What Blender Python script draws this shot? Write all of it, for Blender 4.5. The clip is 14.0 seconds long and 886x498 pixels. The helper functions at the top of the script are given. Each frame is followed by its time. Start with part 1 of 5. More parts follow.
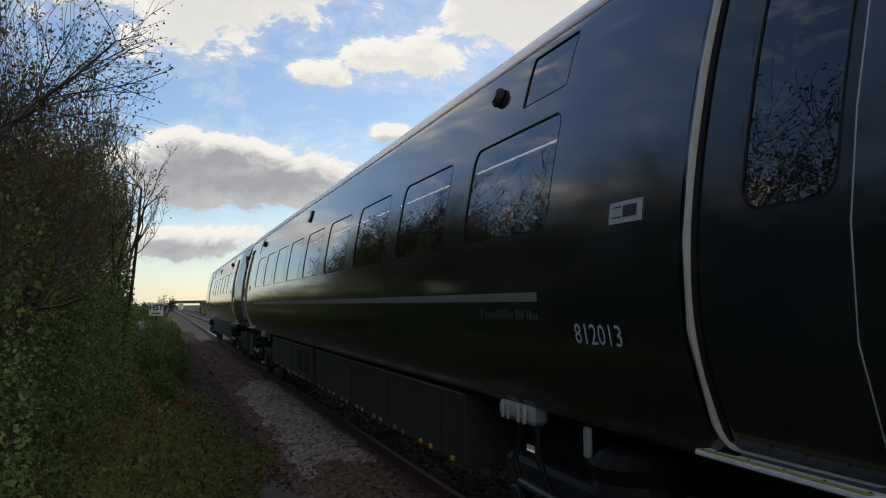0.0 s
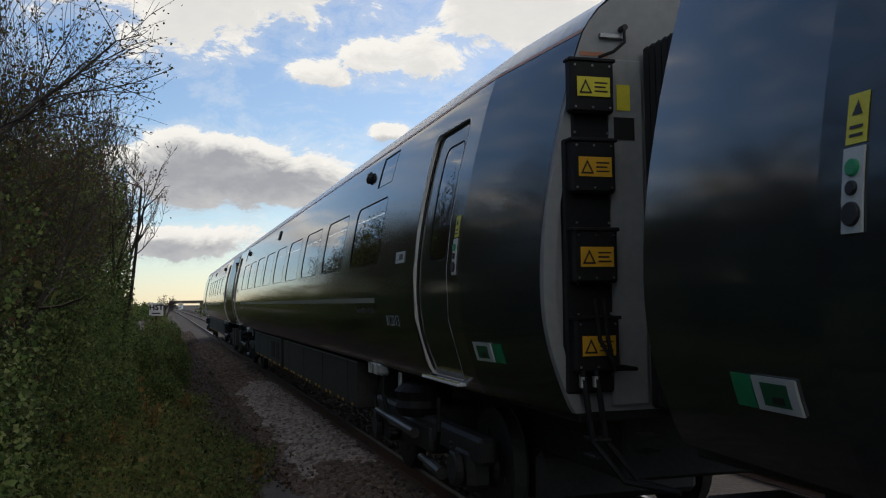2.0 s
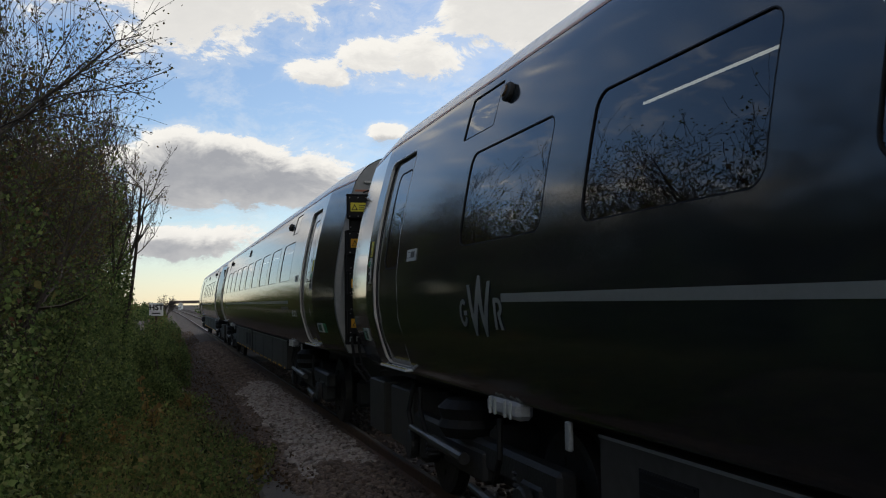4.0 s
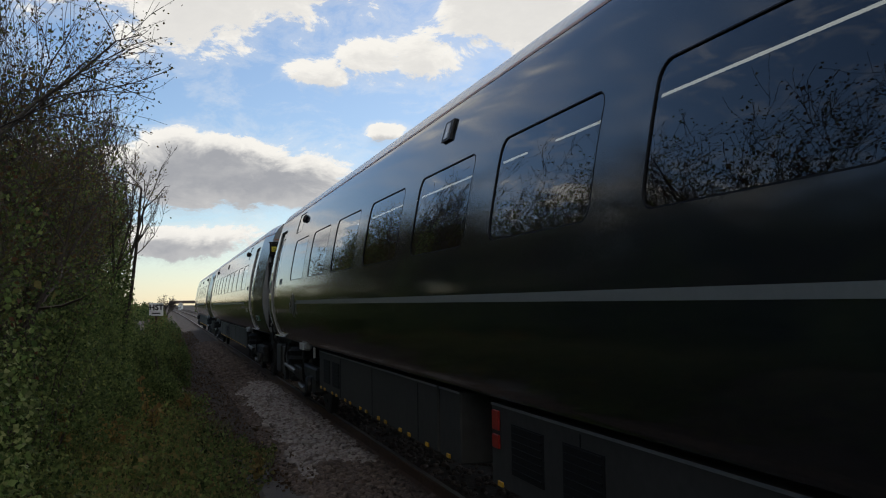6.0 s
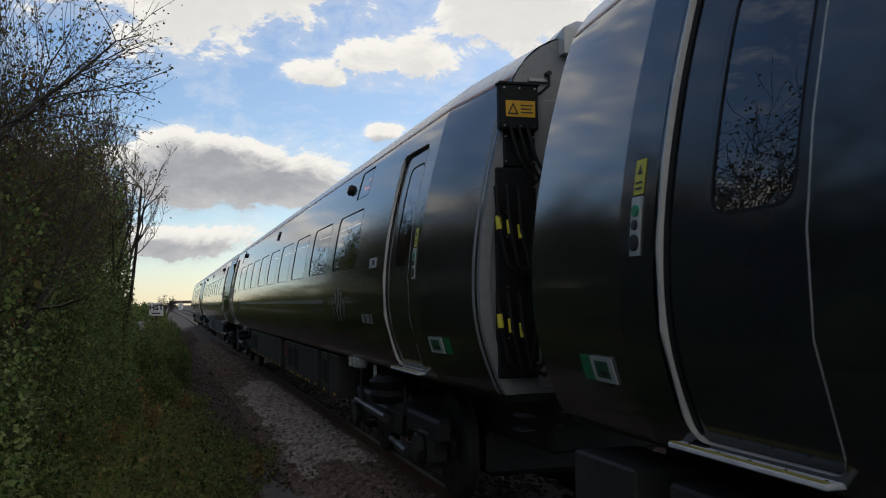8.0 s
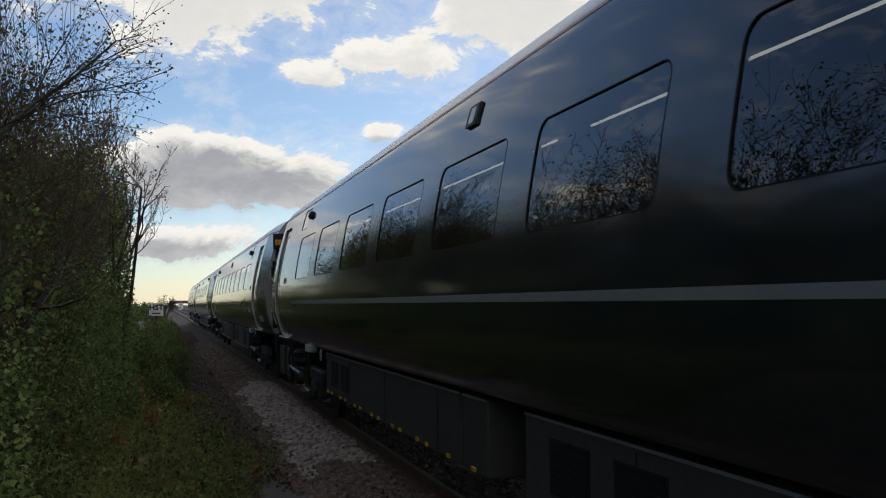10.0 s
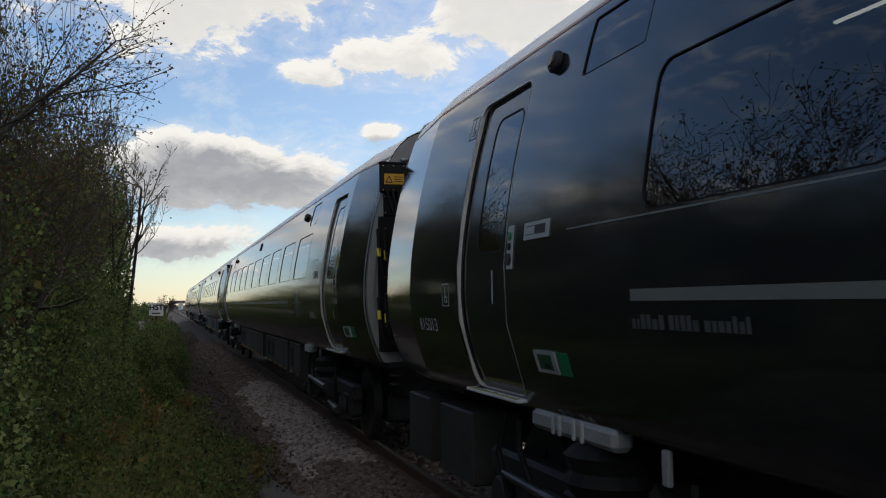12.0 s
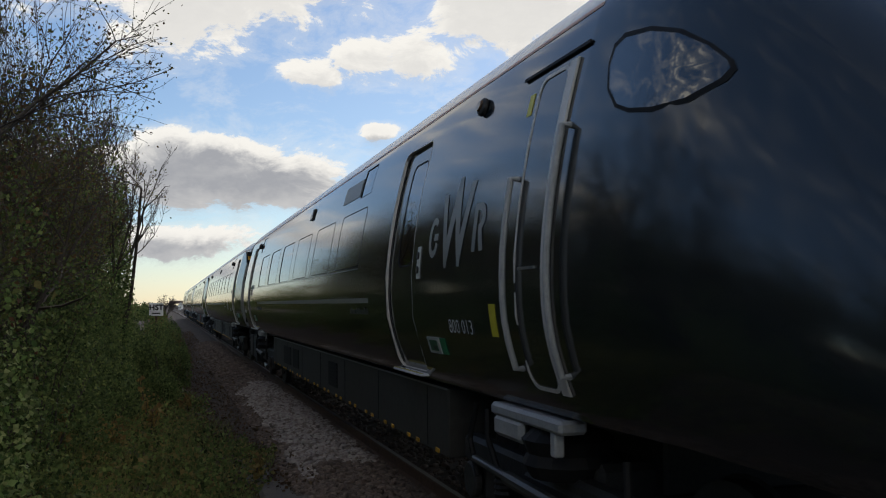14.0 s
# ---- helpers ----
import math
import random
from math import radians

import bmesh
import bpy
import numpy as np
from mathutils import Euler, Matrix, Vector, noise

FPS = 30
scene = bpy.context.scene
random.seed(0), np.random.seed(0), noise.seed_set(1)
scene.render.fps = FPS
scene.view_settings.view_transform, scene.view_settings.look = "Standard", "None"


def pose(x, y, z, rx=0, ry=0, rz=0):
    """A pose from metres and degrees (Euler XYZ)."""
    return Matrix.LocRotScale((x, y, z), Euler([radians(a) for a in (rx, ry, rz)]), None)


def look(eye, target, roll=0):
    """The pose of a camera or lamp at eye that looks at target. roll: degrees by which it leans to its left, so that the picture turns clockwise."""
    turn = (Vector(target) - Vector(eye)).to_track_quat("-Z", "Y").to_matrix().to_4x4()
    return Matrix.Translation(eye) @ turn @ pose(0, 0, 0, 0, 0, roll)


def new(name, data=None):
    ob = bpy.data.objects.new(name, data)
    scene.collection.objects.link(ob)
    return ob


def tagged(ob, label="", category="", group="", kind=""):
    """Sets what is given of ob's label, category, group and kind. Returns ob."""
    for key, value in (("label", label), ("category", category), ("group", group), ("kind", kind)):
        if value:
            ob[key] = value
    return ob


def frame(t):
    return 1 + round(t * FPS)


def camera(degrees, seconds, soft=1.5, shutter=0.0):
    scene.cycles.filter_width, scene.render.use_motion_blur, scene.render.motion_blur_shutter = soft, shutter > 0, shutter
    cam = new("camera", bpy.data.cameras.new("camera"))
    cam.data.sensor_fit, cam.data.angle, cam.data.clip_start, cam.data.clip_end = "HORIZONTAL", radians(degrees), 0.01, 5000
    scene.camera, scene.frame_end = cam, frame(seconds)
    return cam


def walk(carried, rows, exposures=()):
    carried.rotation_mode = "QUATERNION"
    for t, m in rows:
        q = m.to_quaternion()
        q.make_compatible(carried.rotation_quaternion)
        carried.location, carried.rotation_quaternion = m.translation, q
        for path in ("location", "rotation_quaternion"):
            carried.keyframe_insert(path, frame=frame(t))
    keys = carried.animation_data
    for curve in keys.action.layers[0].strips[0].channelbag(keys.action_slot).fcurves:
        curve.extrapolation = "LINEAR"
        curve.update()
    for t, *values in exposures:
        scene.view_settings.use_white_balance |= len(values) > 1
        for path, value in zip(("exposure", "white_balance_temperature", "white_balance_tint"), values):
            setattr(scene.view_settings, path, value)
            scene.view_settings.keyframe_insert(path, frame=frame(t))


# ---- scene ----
# World: z = 0 is the top of the rails, +y runs along the line, the camera stands beside it.
EYE_Z = 1.72
XC = 3.23            # centre of the near track
PITCH = 26.0         # carriage to carriage

cam = camera(51.511, 14.0, soft=1.1, shutter=0.05)
YAW, TILT, LEAN = radians(16.697), radians(3.261), -0.733
EYE = look((0, 0, EYE_Z), (math.sin(YAW) * math.cos(TILT), math.cos(YAW) * math.cos(TILT), EYE_Z + math.sin(TILT)), LEAN)
walk(cam, [(0.0, EYE), (14.0, EYE)])


def travel(t):
    """How far the train has gone along +y, accelerating gently away."""
    u = (t - 7) / 7
    return sum(c * u ** (k + 1) for k, c in enumerate((40.0093, 14.7064, 0.246, -1.4899, -3.014, 0.4708, 1.5416)))


# ---- light ----
SUN_AZ, SUN_EL = radians(30), radians(34)      # azimuth from +y towards +x
world = bpy.data.worlds.new("sky")
scene.world = world
world.use_nodes = True
wn, wl = world.node_tree.nodes, world.node_tree.links
sky = wn.new("ShaderNodeTexSky")
sky.sky_type, sky.sun_disc = "NISHITA", False
sky.sun_elevation, sky.sun_rotation = SUN_EL, SUN_AZ
sky.air_density, sky.dust_density, sky.ozone_density = 1.0, 0.3, 4.0
wn["Background"].inputs["Strength"].default_value = 0.095
wl.new(sky.outputs[0], wn["Background"].inputs["Color"])
sun = new("sun", bpy.data.lights.new("sun", "SUN"))
sun.data.energy, sun.data.angle, sun.data.color = 1.0, radians(16), (1.0, 0.93, 0.82)
sun.matrix_world = look((math.sin(SUN_AZ) * 50, math.cos(SUN_AZ) * 50, math.tan(SUN_EL) * 50), (0, 0, 0))
scene.view_settings.exposure = 0.0
CLOUD_LIGHT = 0.94


# ---- materials ----
def mat(name, colour, rough=0.6, metal=0.0, vary=0.25, scale=6.0, bump=0.0, bump_scale=60.0, coat=0.0, spread=None, spec=0.5, spread_kind="island"):
    """A surface whose colour drifts at two scales; spread adds a second colour picked piece by piece."""
    m = bpy.data.materials.new(name)
    m.use_nodes = True
    n, l = m.node_tree.nodes, m.node_tree.links
    b = n["Principled BSDF"]
    b.inputs["Metallic"].default_value, b.inputs["Roughness"].default_value = metal, rough
    b.inputs["Specular IOR Level"].default_value = spec
    b.inputs["Coat Weight"].default_value, b.inputs["Coat Roughness"].default_value = coat, 0.03
    co = n.new("ShaderNodeTexCoord")
    big, fine = n.new("ShaderNodeTexNoise"), n.new("ShaderNodeTexNoise")
    big.inputs["Scale"].default_value, big.inputs["Detail"].default_value = scale, 3
    fine.inputs["Scale"].default_value, fine.inputs["Detail"].default_value = scale * 9, 2
    both = n.new("ShaderNodeMath")
    both.operation = "ADD"
    rng = n.new("ShaderNodeMapRange")
    rng.inputs["From Min"].default_value, rng.inputs["From Max"].default_value = 0.6, 1.4
    rng.inputs["To Min"].default_value, rng.inputs["To Max"].default_value = 1 - vary, 1 + vary
    mul = n.new("ShaderNodeVectorMath")
    mul.operation = "SCALE"
    for t in (big, fine):
        l.new(co.outputs["Object"], t.inputs["Vector"])
    l.new(big.outputs["Fac"], both.inputs[0])
    l.new(fine.outputs["Fac"], both.inputs[1])
    l.new(both.outputs[0], rng.inputs["Value"])
    l.new(rng.outputs[0], mul.inputs["Scale"])
    if spread:
        src = n.new("ShaderNodeNewGeometry" if spread_kind == "island" else "ShaderNodeObjectInfo")
        ramp = n.new("ShaderNodeValToRGB")
        cols = [colour, *spread]
        ramp.color_ramp.elements[0].color = (*cols[0], 1)
        ramp.color_ramp.elements[1].color = (*cols[-1], 1)
        for k, c in enumerate(cols[1:-1], 1):
            ramp.color_ramp.elements.new(k / (len(cols) - 1)).color = (*c, 1)
        l.new(src.outputs["Random Per Island" if spread_kind == "island" else "Random"], ramp.inputs["Fac"])
        l.new(ramp.outputs["Color"], mul.inputs[0])
    else:
        mul.inputs[0].default_value = colour
    l.new(mul.outputs[0], b.inputs["Base Color"])
    if bump:
        bt, bp = n.new("ShaderNodeTexNoise"), n.new("ShaderNodeBump")
        bt.inputs["Scale"].default_value, bt.inputs["Detail"].default_value = bump_scale, 4
        bp.inputs["Strength"].default_value, bp.inputs["Distance"].default_value = bump, 0.02
        l.new(co.outputs["Object"], bt.inputs["Vector"])
        l.new(bt.outputs["Fac"], bp.inputs["Height"])
        l.new(bp.outputs["Normal"], b.inputs["Normal"])
    return m


def leaf_mat(name, colours, rough=0.5):
    """Leaves: each its own tone, with some light shining through."""
    m = mat(name, colours[0], rough=rough + 0.2, vary=0.3, scale=30, spread=colours[1:], spec=0.12)
    n, l = m.node_tree.nodes, m.node_tree.links
    b, out = n["Principled BSDF"], n["Material Output"]
    tr, mix = n.new("ShaderNodeBsdfTranslucent"), n.new("ShaderNodeMixShader")
    mix.inputs[0].default_value = 0.45
    l.new(b.inputs["Base Color"].links[0].from_socket, tr.inputs["Color"])
    l.new(b.outputs[0], mix.inputs[1])
    l.new(tr.outputs[0], mix.inputs[2])
    l.new(mix.outputs[0], out.inputs["Surface"])
    return m


def glow(name, colour, strength):
    m = bpy.data.materials.new(name)
    m.use_nodes = True
    b = m.node_tree.nodes["Principled BSDF"]
    b.inputs["Base Color"].default_value = (*colour, 1)
    b.inputs["Emission Color"].default_value, b.inputs["Emission Strength"].default_value = (*colour, 1), strength
    return m


def glass(name, tint):
    """Tinted window glass: clear with a tint, mirror-like by the angle."""
    m = bpy.data.materials.new(name)
    m.use_nodes = True
    n, l = m.node_tree.nodes, m.node_tree.links
    n.remove(n["Principled BSDF"])
    tr, gl, mix, fr = n.new("ShaderNodeBsdfTransparent"), n.new("ShaderNodeBsdfGlossy"), n.new("ShaderNodeMixShader"), n.new("ShaderNodeFresnel")
    tr.inputs["Color"].default_value = (*tint, 1)
    gl.inputs["Roughness"].default_value = 0.0
    gl.inputs["Color"].default_value = (0.95, 0.97, 1.0, 1)
    fr.inputs["IOR"].default_value = 1.75
    l.new(fr.outputs[0], mix.inputs[0])
    l.new(tr.outputs[0], mix.inputs[1])
    l.new(gl.outputs[0], mix.inputs[2])
    l.new(mix.outputs[0], n["Material Output"].inputs["Surface"])
    return m


GREEN = mat("train_green", (0.0145, 0.0188, 0.0215), rough=0.09, vary=0.12, scale=0.7, spec=0.95)
ROOF = mat("roof_grey", (0.50, 0.49, 0.48), rough=0.22, vary=0.2, scale=1.2)
ORANGE = mat("warning_orange", (0.34, 0.13, 0.07), rough=0.4, vary=0.1)
DOORGREEN = mat("door_paint", (0.021, 0.025, 0.027), rough=0.10, vary=0.12, scale=0.9)
FRAMEGREY = mat("frame_silver", (0.58, 0.56, 0.53), rough=0.42, vary=0.12, scale=3)
PALE = mat("end_grey", (0.23, 0.235, 0.24), rough=0.5, vary=0.15, scale=2)
RUBBER = mat("black_rubber", (0.010, 0.010, 0.011), spec=0.25, rough=0.7, vary=0.3, scale=8)
SKIRT = mat("skirt_grey", (0.044, 0.043, 0.041), spec=0.3, rough=0.62, vary=0.25, scale=1.5, bump=0.05)
FRAMEDARK = mat("underframe_black", (0.018, 0.018, 0.019), rough=0.6, vary=0.5, scale=4, bump=0.2, bump_scale=30)
STEEL = mat("bare_steel", (0.42, 0.42, 0.42), rough=0.34, metal=0.9, vary=0.25, scale=5)
CASTING = mat("silver_casting", (0.34, 0.35, 0.36), rough=0.5, metal=0.1, vary=0.2, scale=5)
DECAL = mat("decal_grey", (0.20, 0.21, 0.20), rough=0.4, vary=0.08, scale=4)
NUMERAL = mat("numeral_white", (0.60, 0.61, 0.61), rough=0.45, vary=0.08, scale=4)
DECALMID = mat("decal_mid", (0.10, 0.105, 0.105), rough=0.4, vary=0.08, scale=4)
DECALDIM = mat("decal_dim", (0.06, 0.065, 0.065), rough=0.4, vary=0.08, scale=4)
WHITE = mat("white_plate", (0.46, 0.48, 0.47), rough=0.45, vary=0.1, scale=8)
NOSING = mat("step_nosing", (0.46, 0.39, 0.08), rough=0.7, vary=0.3, scale=20)
YELLOW = mat("yellow_label", (0.62, 0.55, 0.04), rough=0.5, vary=0.12, scale=12)
AMBER = mat("amber_label", (0.62, 0.33, 0.02), rough=0.5, vary=0.12, scale=12)
SOCKET = mat("socket_green", (0.008, 0.10, 0.045), rough=0.45, vary=0.15, scale=12)
SIGNGREEN = mat("green_plate", (0.01, 0.22, 0.09), rough=0.4, vary=0.12, scale=12)
BLACKINK = mat("black_ink", (0.012, 0.012, 0.012), rough=0.5, vary=0.1)
STEPWHITE = mat("step_tread", (0.74, 0.75, 0.77), rough=0.6, vary=0.2, scale=14)
LENS = mat("lamp_lens", (0.10, 0.055, 0.025), rough=0.25, vary=0.15)
REDTAG = mat("red_tag", (0.35, 0.02, 0.015), rough=0.5, vary=0.15)
LINING = mat("saloon_lining", (0.10, 0.10, 0.10), rough=0.8, vary=0.2, scale=2)
LAMPLINE = glow("saloon_lamp", (1.0, 0.97, 0.88), 2.0)
GLASS = glass("window_glass", (0.13, 0.14, 0.14))


# ---- mesh helpers ----
def mesh_of(name, verts, faces, material, smooth=False, normals=None):
    me = bpy.data.meshes.new(name)
    me.from_pydata([tuple(v) for v in verts], [], [tuple(f) for f in faces])
    if smooth or normals is not None:
        me.polygons.foreach_set("use_smooth", [True] * len(me.polygons))
    if normals is not None:
        me.normals_split_custom_set_from_vertices([tuple(n) for n in normals])
    for m in (material if isinstance(material, (list, tuple)) else [material]):
        me.materials.append(m)
    me.update()
    return me


def put(name, me, parent=None, label=""):
    ob = new(name, me)
    ob.parent = parent
    return tagged(ob, label=label)


def part(name, geo, material, parent, label="", smooth=False):
    """One mesh object under a thing, from a list of vertices and a list of faces."""
    return put(name, mesh_of(name, geo[0], geo[1], material, smooth), parent, label)


def join(*geos):
    vs, fs = [], []
    for v, f in geos:
        k = len(vs)
        vs += list(v)
        fs += [tuple(i + k for i in q) for q in f]
    return vs, fs


def box(x0, x1, y0, y1, z0, z1, b=0.0):
    """A box with bevelled edges."""
    if x0 > x1: x0, x1 = x1, x0
    if y0 > y1: y0, y1 = y1, y0
    if z0 > z1: z0, z1 = z1, z0
    b = min(b, (x1 - x0) * 0.45, (y1 - y0) * 0.45, (z1 - z0) * 0.45)
    bm = bmesh.new()
    bmesh.ops.create_cube(bm, size=1)
    for v in bm.verts:
        v.co = Vector(((x0 + x1) / 2 + v.co.x * (x1 - x0), (y0 + y1) / 2 + v.co.y * (y1 - y0), (z0 + z1) / 2 + v.co.z * (z1 - z0)))
    if b > 0:
        bmesh.ops.bevel(bm, geom=list(bm.edges), offset=b, segments=1, affect="EDGES")
    bm.verts.index_update()
    geo = [v.co.copy() for v in bm.verts], [[v.index for v in f.verts] for f in bm.faces]
    bm.free()
    return geo


def tube(points, radii, sides=8, cap=True):
    """A round bar along points."""
    pts = [Vector(p) for p in points]
    rad = radii if isinstance(radii, (list, tuple)) else [radii] * len(pts)
    vs, fs = [], []
    side = None
    for i, p in enumerate(pts):
        d = (pts[min(i + 1, len(pts) - 1)] - pts[max(i - 1, 0)]).normalized()
        if side is None:
            side = d.orthogonal().normalized()
        side = (side - d * side.dot(d)).normalized()
        up = d.cross(side)
        for k in range(sides):
            a = 2 * math.pi * k / sides
            vs.append(p + (side * math.cos(a) + up * math.sin(a)) * rad[i])
    for i in range(len(pts) - 1):
        for k in range(sides):
            a, b = i * sides + k, i * sides + (k + 1) % sides
            fs.append((a, b, b + sides, a + sides))
    if cap:
        fs.append(tuple(range(sides))[::-1])
        fs.append(tuple(range(len(vs) - sides, len(vs))))
    return vs, fs


def disc(c, axis, r, thick, sides=20, bevel=0.0):
    a = Vector(axis).normalized()
    c = Vector(c)
    if bevel:
        return tube([c - a * thick / 2, c - a * (thick / 2 - bevel), c + a * (thick / 2 - bevel), c + a * thick / 2], [r - bevel, r, r, r - bevel], sides)
    return tube([c - a * thick / 2, c + a * thick / 2], r, sides)


# ---- the carriage's shape ----
# half width over height above the rails
PROFILE = [(1.09, 1.17), (1.13, 1.195), (1.2, 1.225), (1.3, 1.262), (1.4, 1.295), (1.5, 1.32), (1.6, 1.338), (1.7, 1.347), (1.8, 1.35), (1.9, 1.348), (2.0, 1.343),
           (2.1, 1.333), (2.2, 1.32), (2.3, 1.305), (2.45, 1.278), (2.6, 1.248), (2.75, 1.212), (2.9, 1.172), (3.0, 1.145), (3.08, 1.122), (3.13, 1.105), (3.16, 1.095), (3.20, 1.081), (3.24, 1.065), (3.28, 1.044)]
ROOFLINE = [(3.28, 1.044), (3.32, 1.02), (3.40, 0.955), (3.47, 0.87), (3.53, 0.75), (3.58, 0.58), (3.62, 0.34), (3.63, 0.0)]


def half_width(z):
    return float(np.interp(z, [p[0] for p in PROFILE + ROOFLINE[1:]], [p[1] for p in PROFILE + ROOFLINE[1:]]))


def taper(v, ends):
    """How far the side draws in towards the carriage's ends."""
    f = 0.0
    for end, sign in ends:
        d = (end - v) * sign
        if d < 1.25:
            f = max(f, 0.105 * (1.25 - max(d, 0)) / 1.25)
    return f


def taper_slope(v, ends):
    """How the side's normal swings towards the carriage's ends."""
    for end, sign in ends:
        if (end - v) * sign < 1.25:
            return sign * 0.105 / 1.25
    return 0.0


TWO_ENDS = ((12.49, 1), (-12.45, -1))


def skin(v, z, out=0.0, ends=TWO_ENDS, sign=-1):
    """A point of the carriage's side, out metres proud of it."""
    return Vector((sign * (half_width(z) - taper(v, ends) + out), v, z))


def skin_normal(z, sign=-1, along=0.0):
    s = (half_width(z + 0.04) - half_width(z - 0.04)) / 0.08
    return Vector((sign, along, -s)).normalized()


def rounded(v0, v1, z0, z1, r, n=5):
    """A rounded rectangle's outline in the side's plane."""
    pts = []
    for cv, cz, a0 in ((v1 - r, z1 - r, 0), (v0 + r, z1 - r, 90), (v0 + r, z0 + r, 180), (v1 - r, z0 + r, 270)):
        arc = [(cv + r * math.cos(radians(a0 + 90 * k / n)), cz + r * math.sin(radians(a0 + 90 * k / n))) for k in range(n + 1)]
        if pts:
            p, q = pts[-1], arc[0]
            for k in range(1, 5):
                pts.append((p[0] + (q[0] - p[0]) * k / 5, p[1] + (q[1] - p[1]) * k / 5))
        pts += arc
    p, q = pts[-1], pts[0]
    for k in range(1, 5):
        pts.append((p[0] + (q[0] - p[0]) * k / 5, p[1] + (q[1] - p[1]) * k / 5))
    return pts


def to_rect(p, v0, v1, z0, z1):
    """The point on the rectangle's rim outwards of p."""
    cv, cz = (v0 + v1) / 2, (z0 + z1) / 2
    hv, hz = (v1 - v0) / 2, (z1 - z0) / 2
    dv, dz = p[0] - cv, p[1] - cz
    s = min(hv / abs(dv) if abs(dv) > 1e-9 else 1e9, hz / abs(dz) if abs(dz) > 1e-9 else 1e9)
    return cv + dv * s, cz + dz * s


def side_mesh(v0, v1, holes, sign, ends, zlo=PROFILE[0][0], zhi=PROFILE[-1][0], out=0.0):
    """A sheet of the side between v0 and v1 with rounded holes right through it. holes: (v0, v1, z0, z1, radius)."""
    m = 0.03
    cells = [(a - m, b + m, c - m, d + m) for a, b, c, d, r in holes]
    vb = {v0, v1}
    for end, sg in ends:
        vb.add(end - sg * 1.25)
    zb = {p[0] for p in PROFILE} | {zlo, zhi}
    for a, b, c, d in cells:
        vb |= {a, b}
        zb |= {c, d}
    vb = sorted(x for x in vb if v0 <= x <= v1)
    zb = sorted(z for z in zb if zlo <= z <= zhi)
    vs, ns, fs, at = [], [], [], {}

    def vert(v, z, along):
        key = (round(v, 4), round(z, 4), along)
        if key not in at:
            at[key] = len(vs)
            vs.append(skin(v, z, out, ends, sign))
            ns.append(skin_normal(z, sign, along))
        return at[key]

    for i in range(len(vb) - 1):
        for j in range(len(zb) - 1):
            cv, cz = (vb[i] + vb[i + 1]) / 2, (zb[j] + zb[j + 1]) / 2
            if any(a < cv < b and c < cz < d for a, b, c, d in cells):
                continue
            g = taper_slope(cv, ends)
            q = [vert(vb[i], zb[j], g), vert(vb[i], zb[j + 1], g), vert(vb[i + 1], zb[j + 1], g), vert(vb[i + 1], zb[j], g)]
            fs.append(q if sign < 0 else q[::-1])
    for (a, b, c, d, r), cell in zip(holes, cells):
        ring = rounded(a, b, c, d, r)
        extra = [(cell[0], cell[2]), (cell[1], cell[2]), (cell[0], cell[3]), (cell[1], cell[3])]
        outer = []
        for p in ring:
            o = to_rect(p, *cell)
            e = min(extra, key=lambda k: (k[0] - o[0]) ** 2 + (k[1] - o[1]) ** 2)
            outer.append(e if (e[0] - o[0]) ** 2 + (e[1] - o[1]) ** 2 < 0.0009 else o)
        n = len(ring)
        g = taper_slope((a + b) / 2, ends)
        for k in range(n):
            q = [vert(*ring[k], g), vert(*outer[k], g), vert(*outer[(k + 1) % n], g), vert(*ring[(k + 1) % n], g)]
            q = list(dict.fromkeys(q))
            if len(q) > 2:
                fs.append(q[::-1] if sign < 0 else q)
    return vs, fs, ns


def pane_geo(v0, v1, z0, z1, r, out, sign, ends, rows=8):
    """A sheet of rounded outline that follows the side."""
    vs, fs = [], []
    zs = [z0, z0 + r * 0.3, z0 + r] + [z0 + r + (z1 - z0 - 2 * r) * k / rows for k in range(1, rows)] + [z1 - r, z1 - r * 0.3, z1]
    for z in zs:
        e = max(z0 + r - z, z - (z1 - r), 0)
        inset = r - math.sqrt(max(r * r - e * e, 0))
        vs += [skin(v0 + inset, z, out, ends, sign), skin(v1 - inset, z, out, ends, sign)]
    for k in range(len(zs) - 1):
        q = (2 * k, 2 * k + 2, 2 * k + 3, 2 * k + 1)
        fs.append(q if sign < 0 else q[::-1])
    return vs, fs


def rim_geo(v0, v1, z0, z1, r, w, out, deep, sign, ends):
    """A rim round an opening: its face, out metres proud, and its inner wall, deep metres in."""
    a, b = rounded(v0, v1, z0, z1, r), rounded(v0 + w, v1 - w, z0 + w, z1 - w, max(r - w, 0.01))
    n = len(a)
    vs = [skin(*p, out - 0.008, ends, sign) for p in a] + [skin(*p, out, ends, sign) for p in a] + [skin(*p, out, ends, sign) for p in b] + [skin(*p, -deep, ends, sign) for p in b]
    fs = []
    for lvl in range(3):
        for k in range(n):
            q = (lvl * n + k, lvl * n + (k + 1) % n, (lvl + 1) * n + (k + 1) % n, (lvl + 1) * n + k)
            fs.append(q if sign < 0 else q[::-1])
    return vs, fs


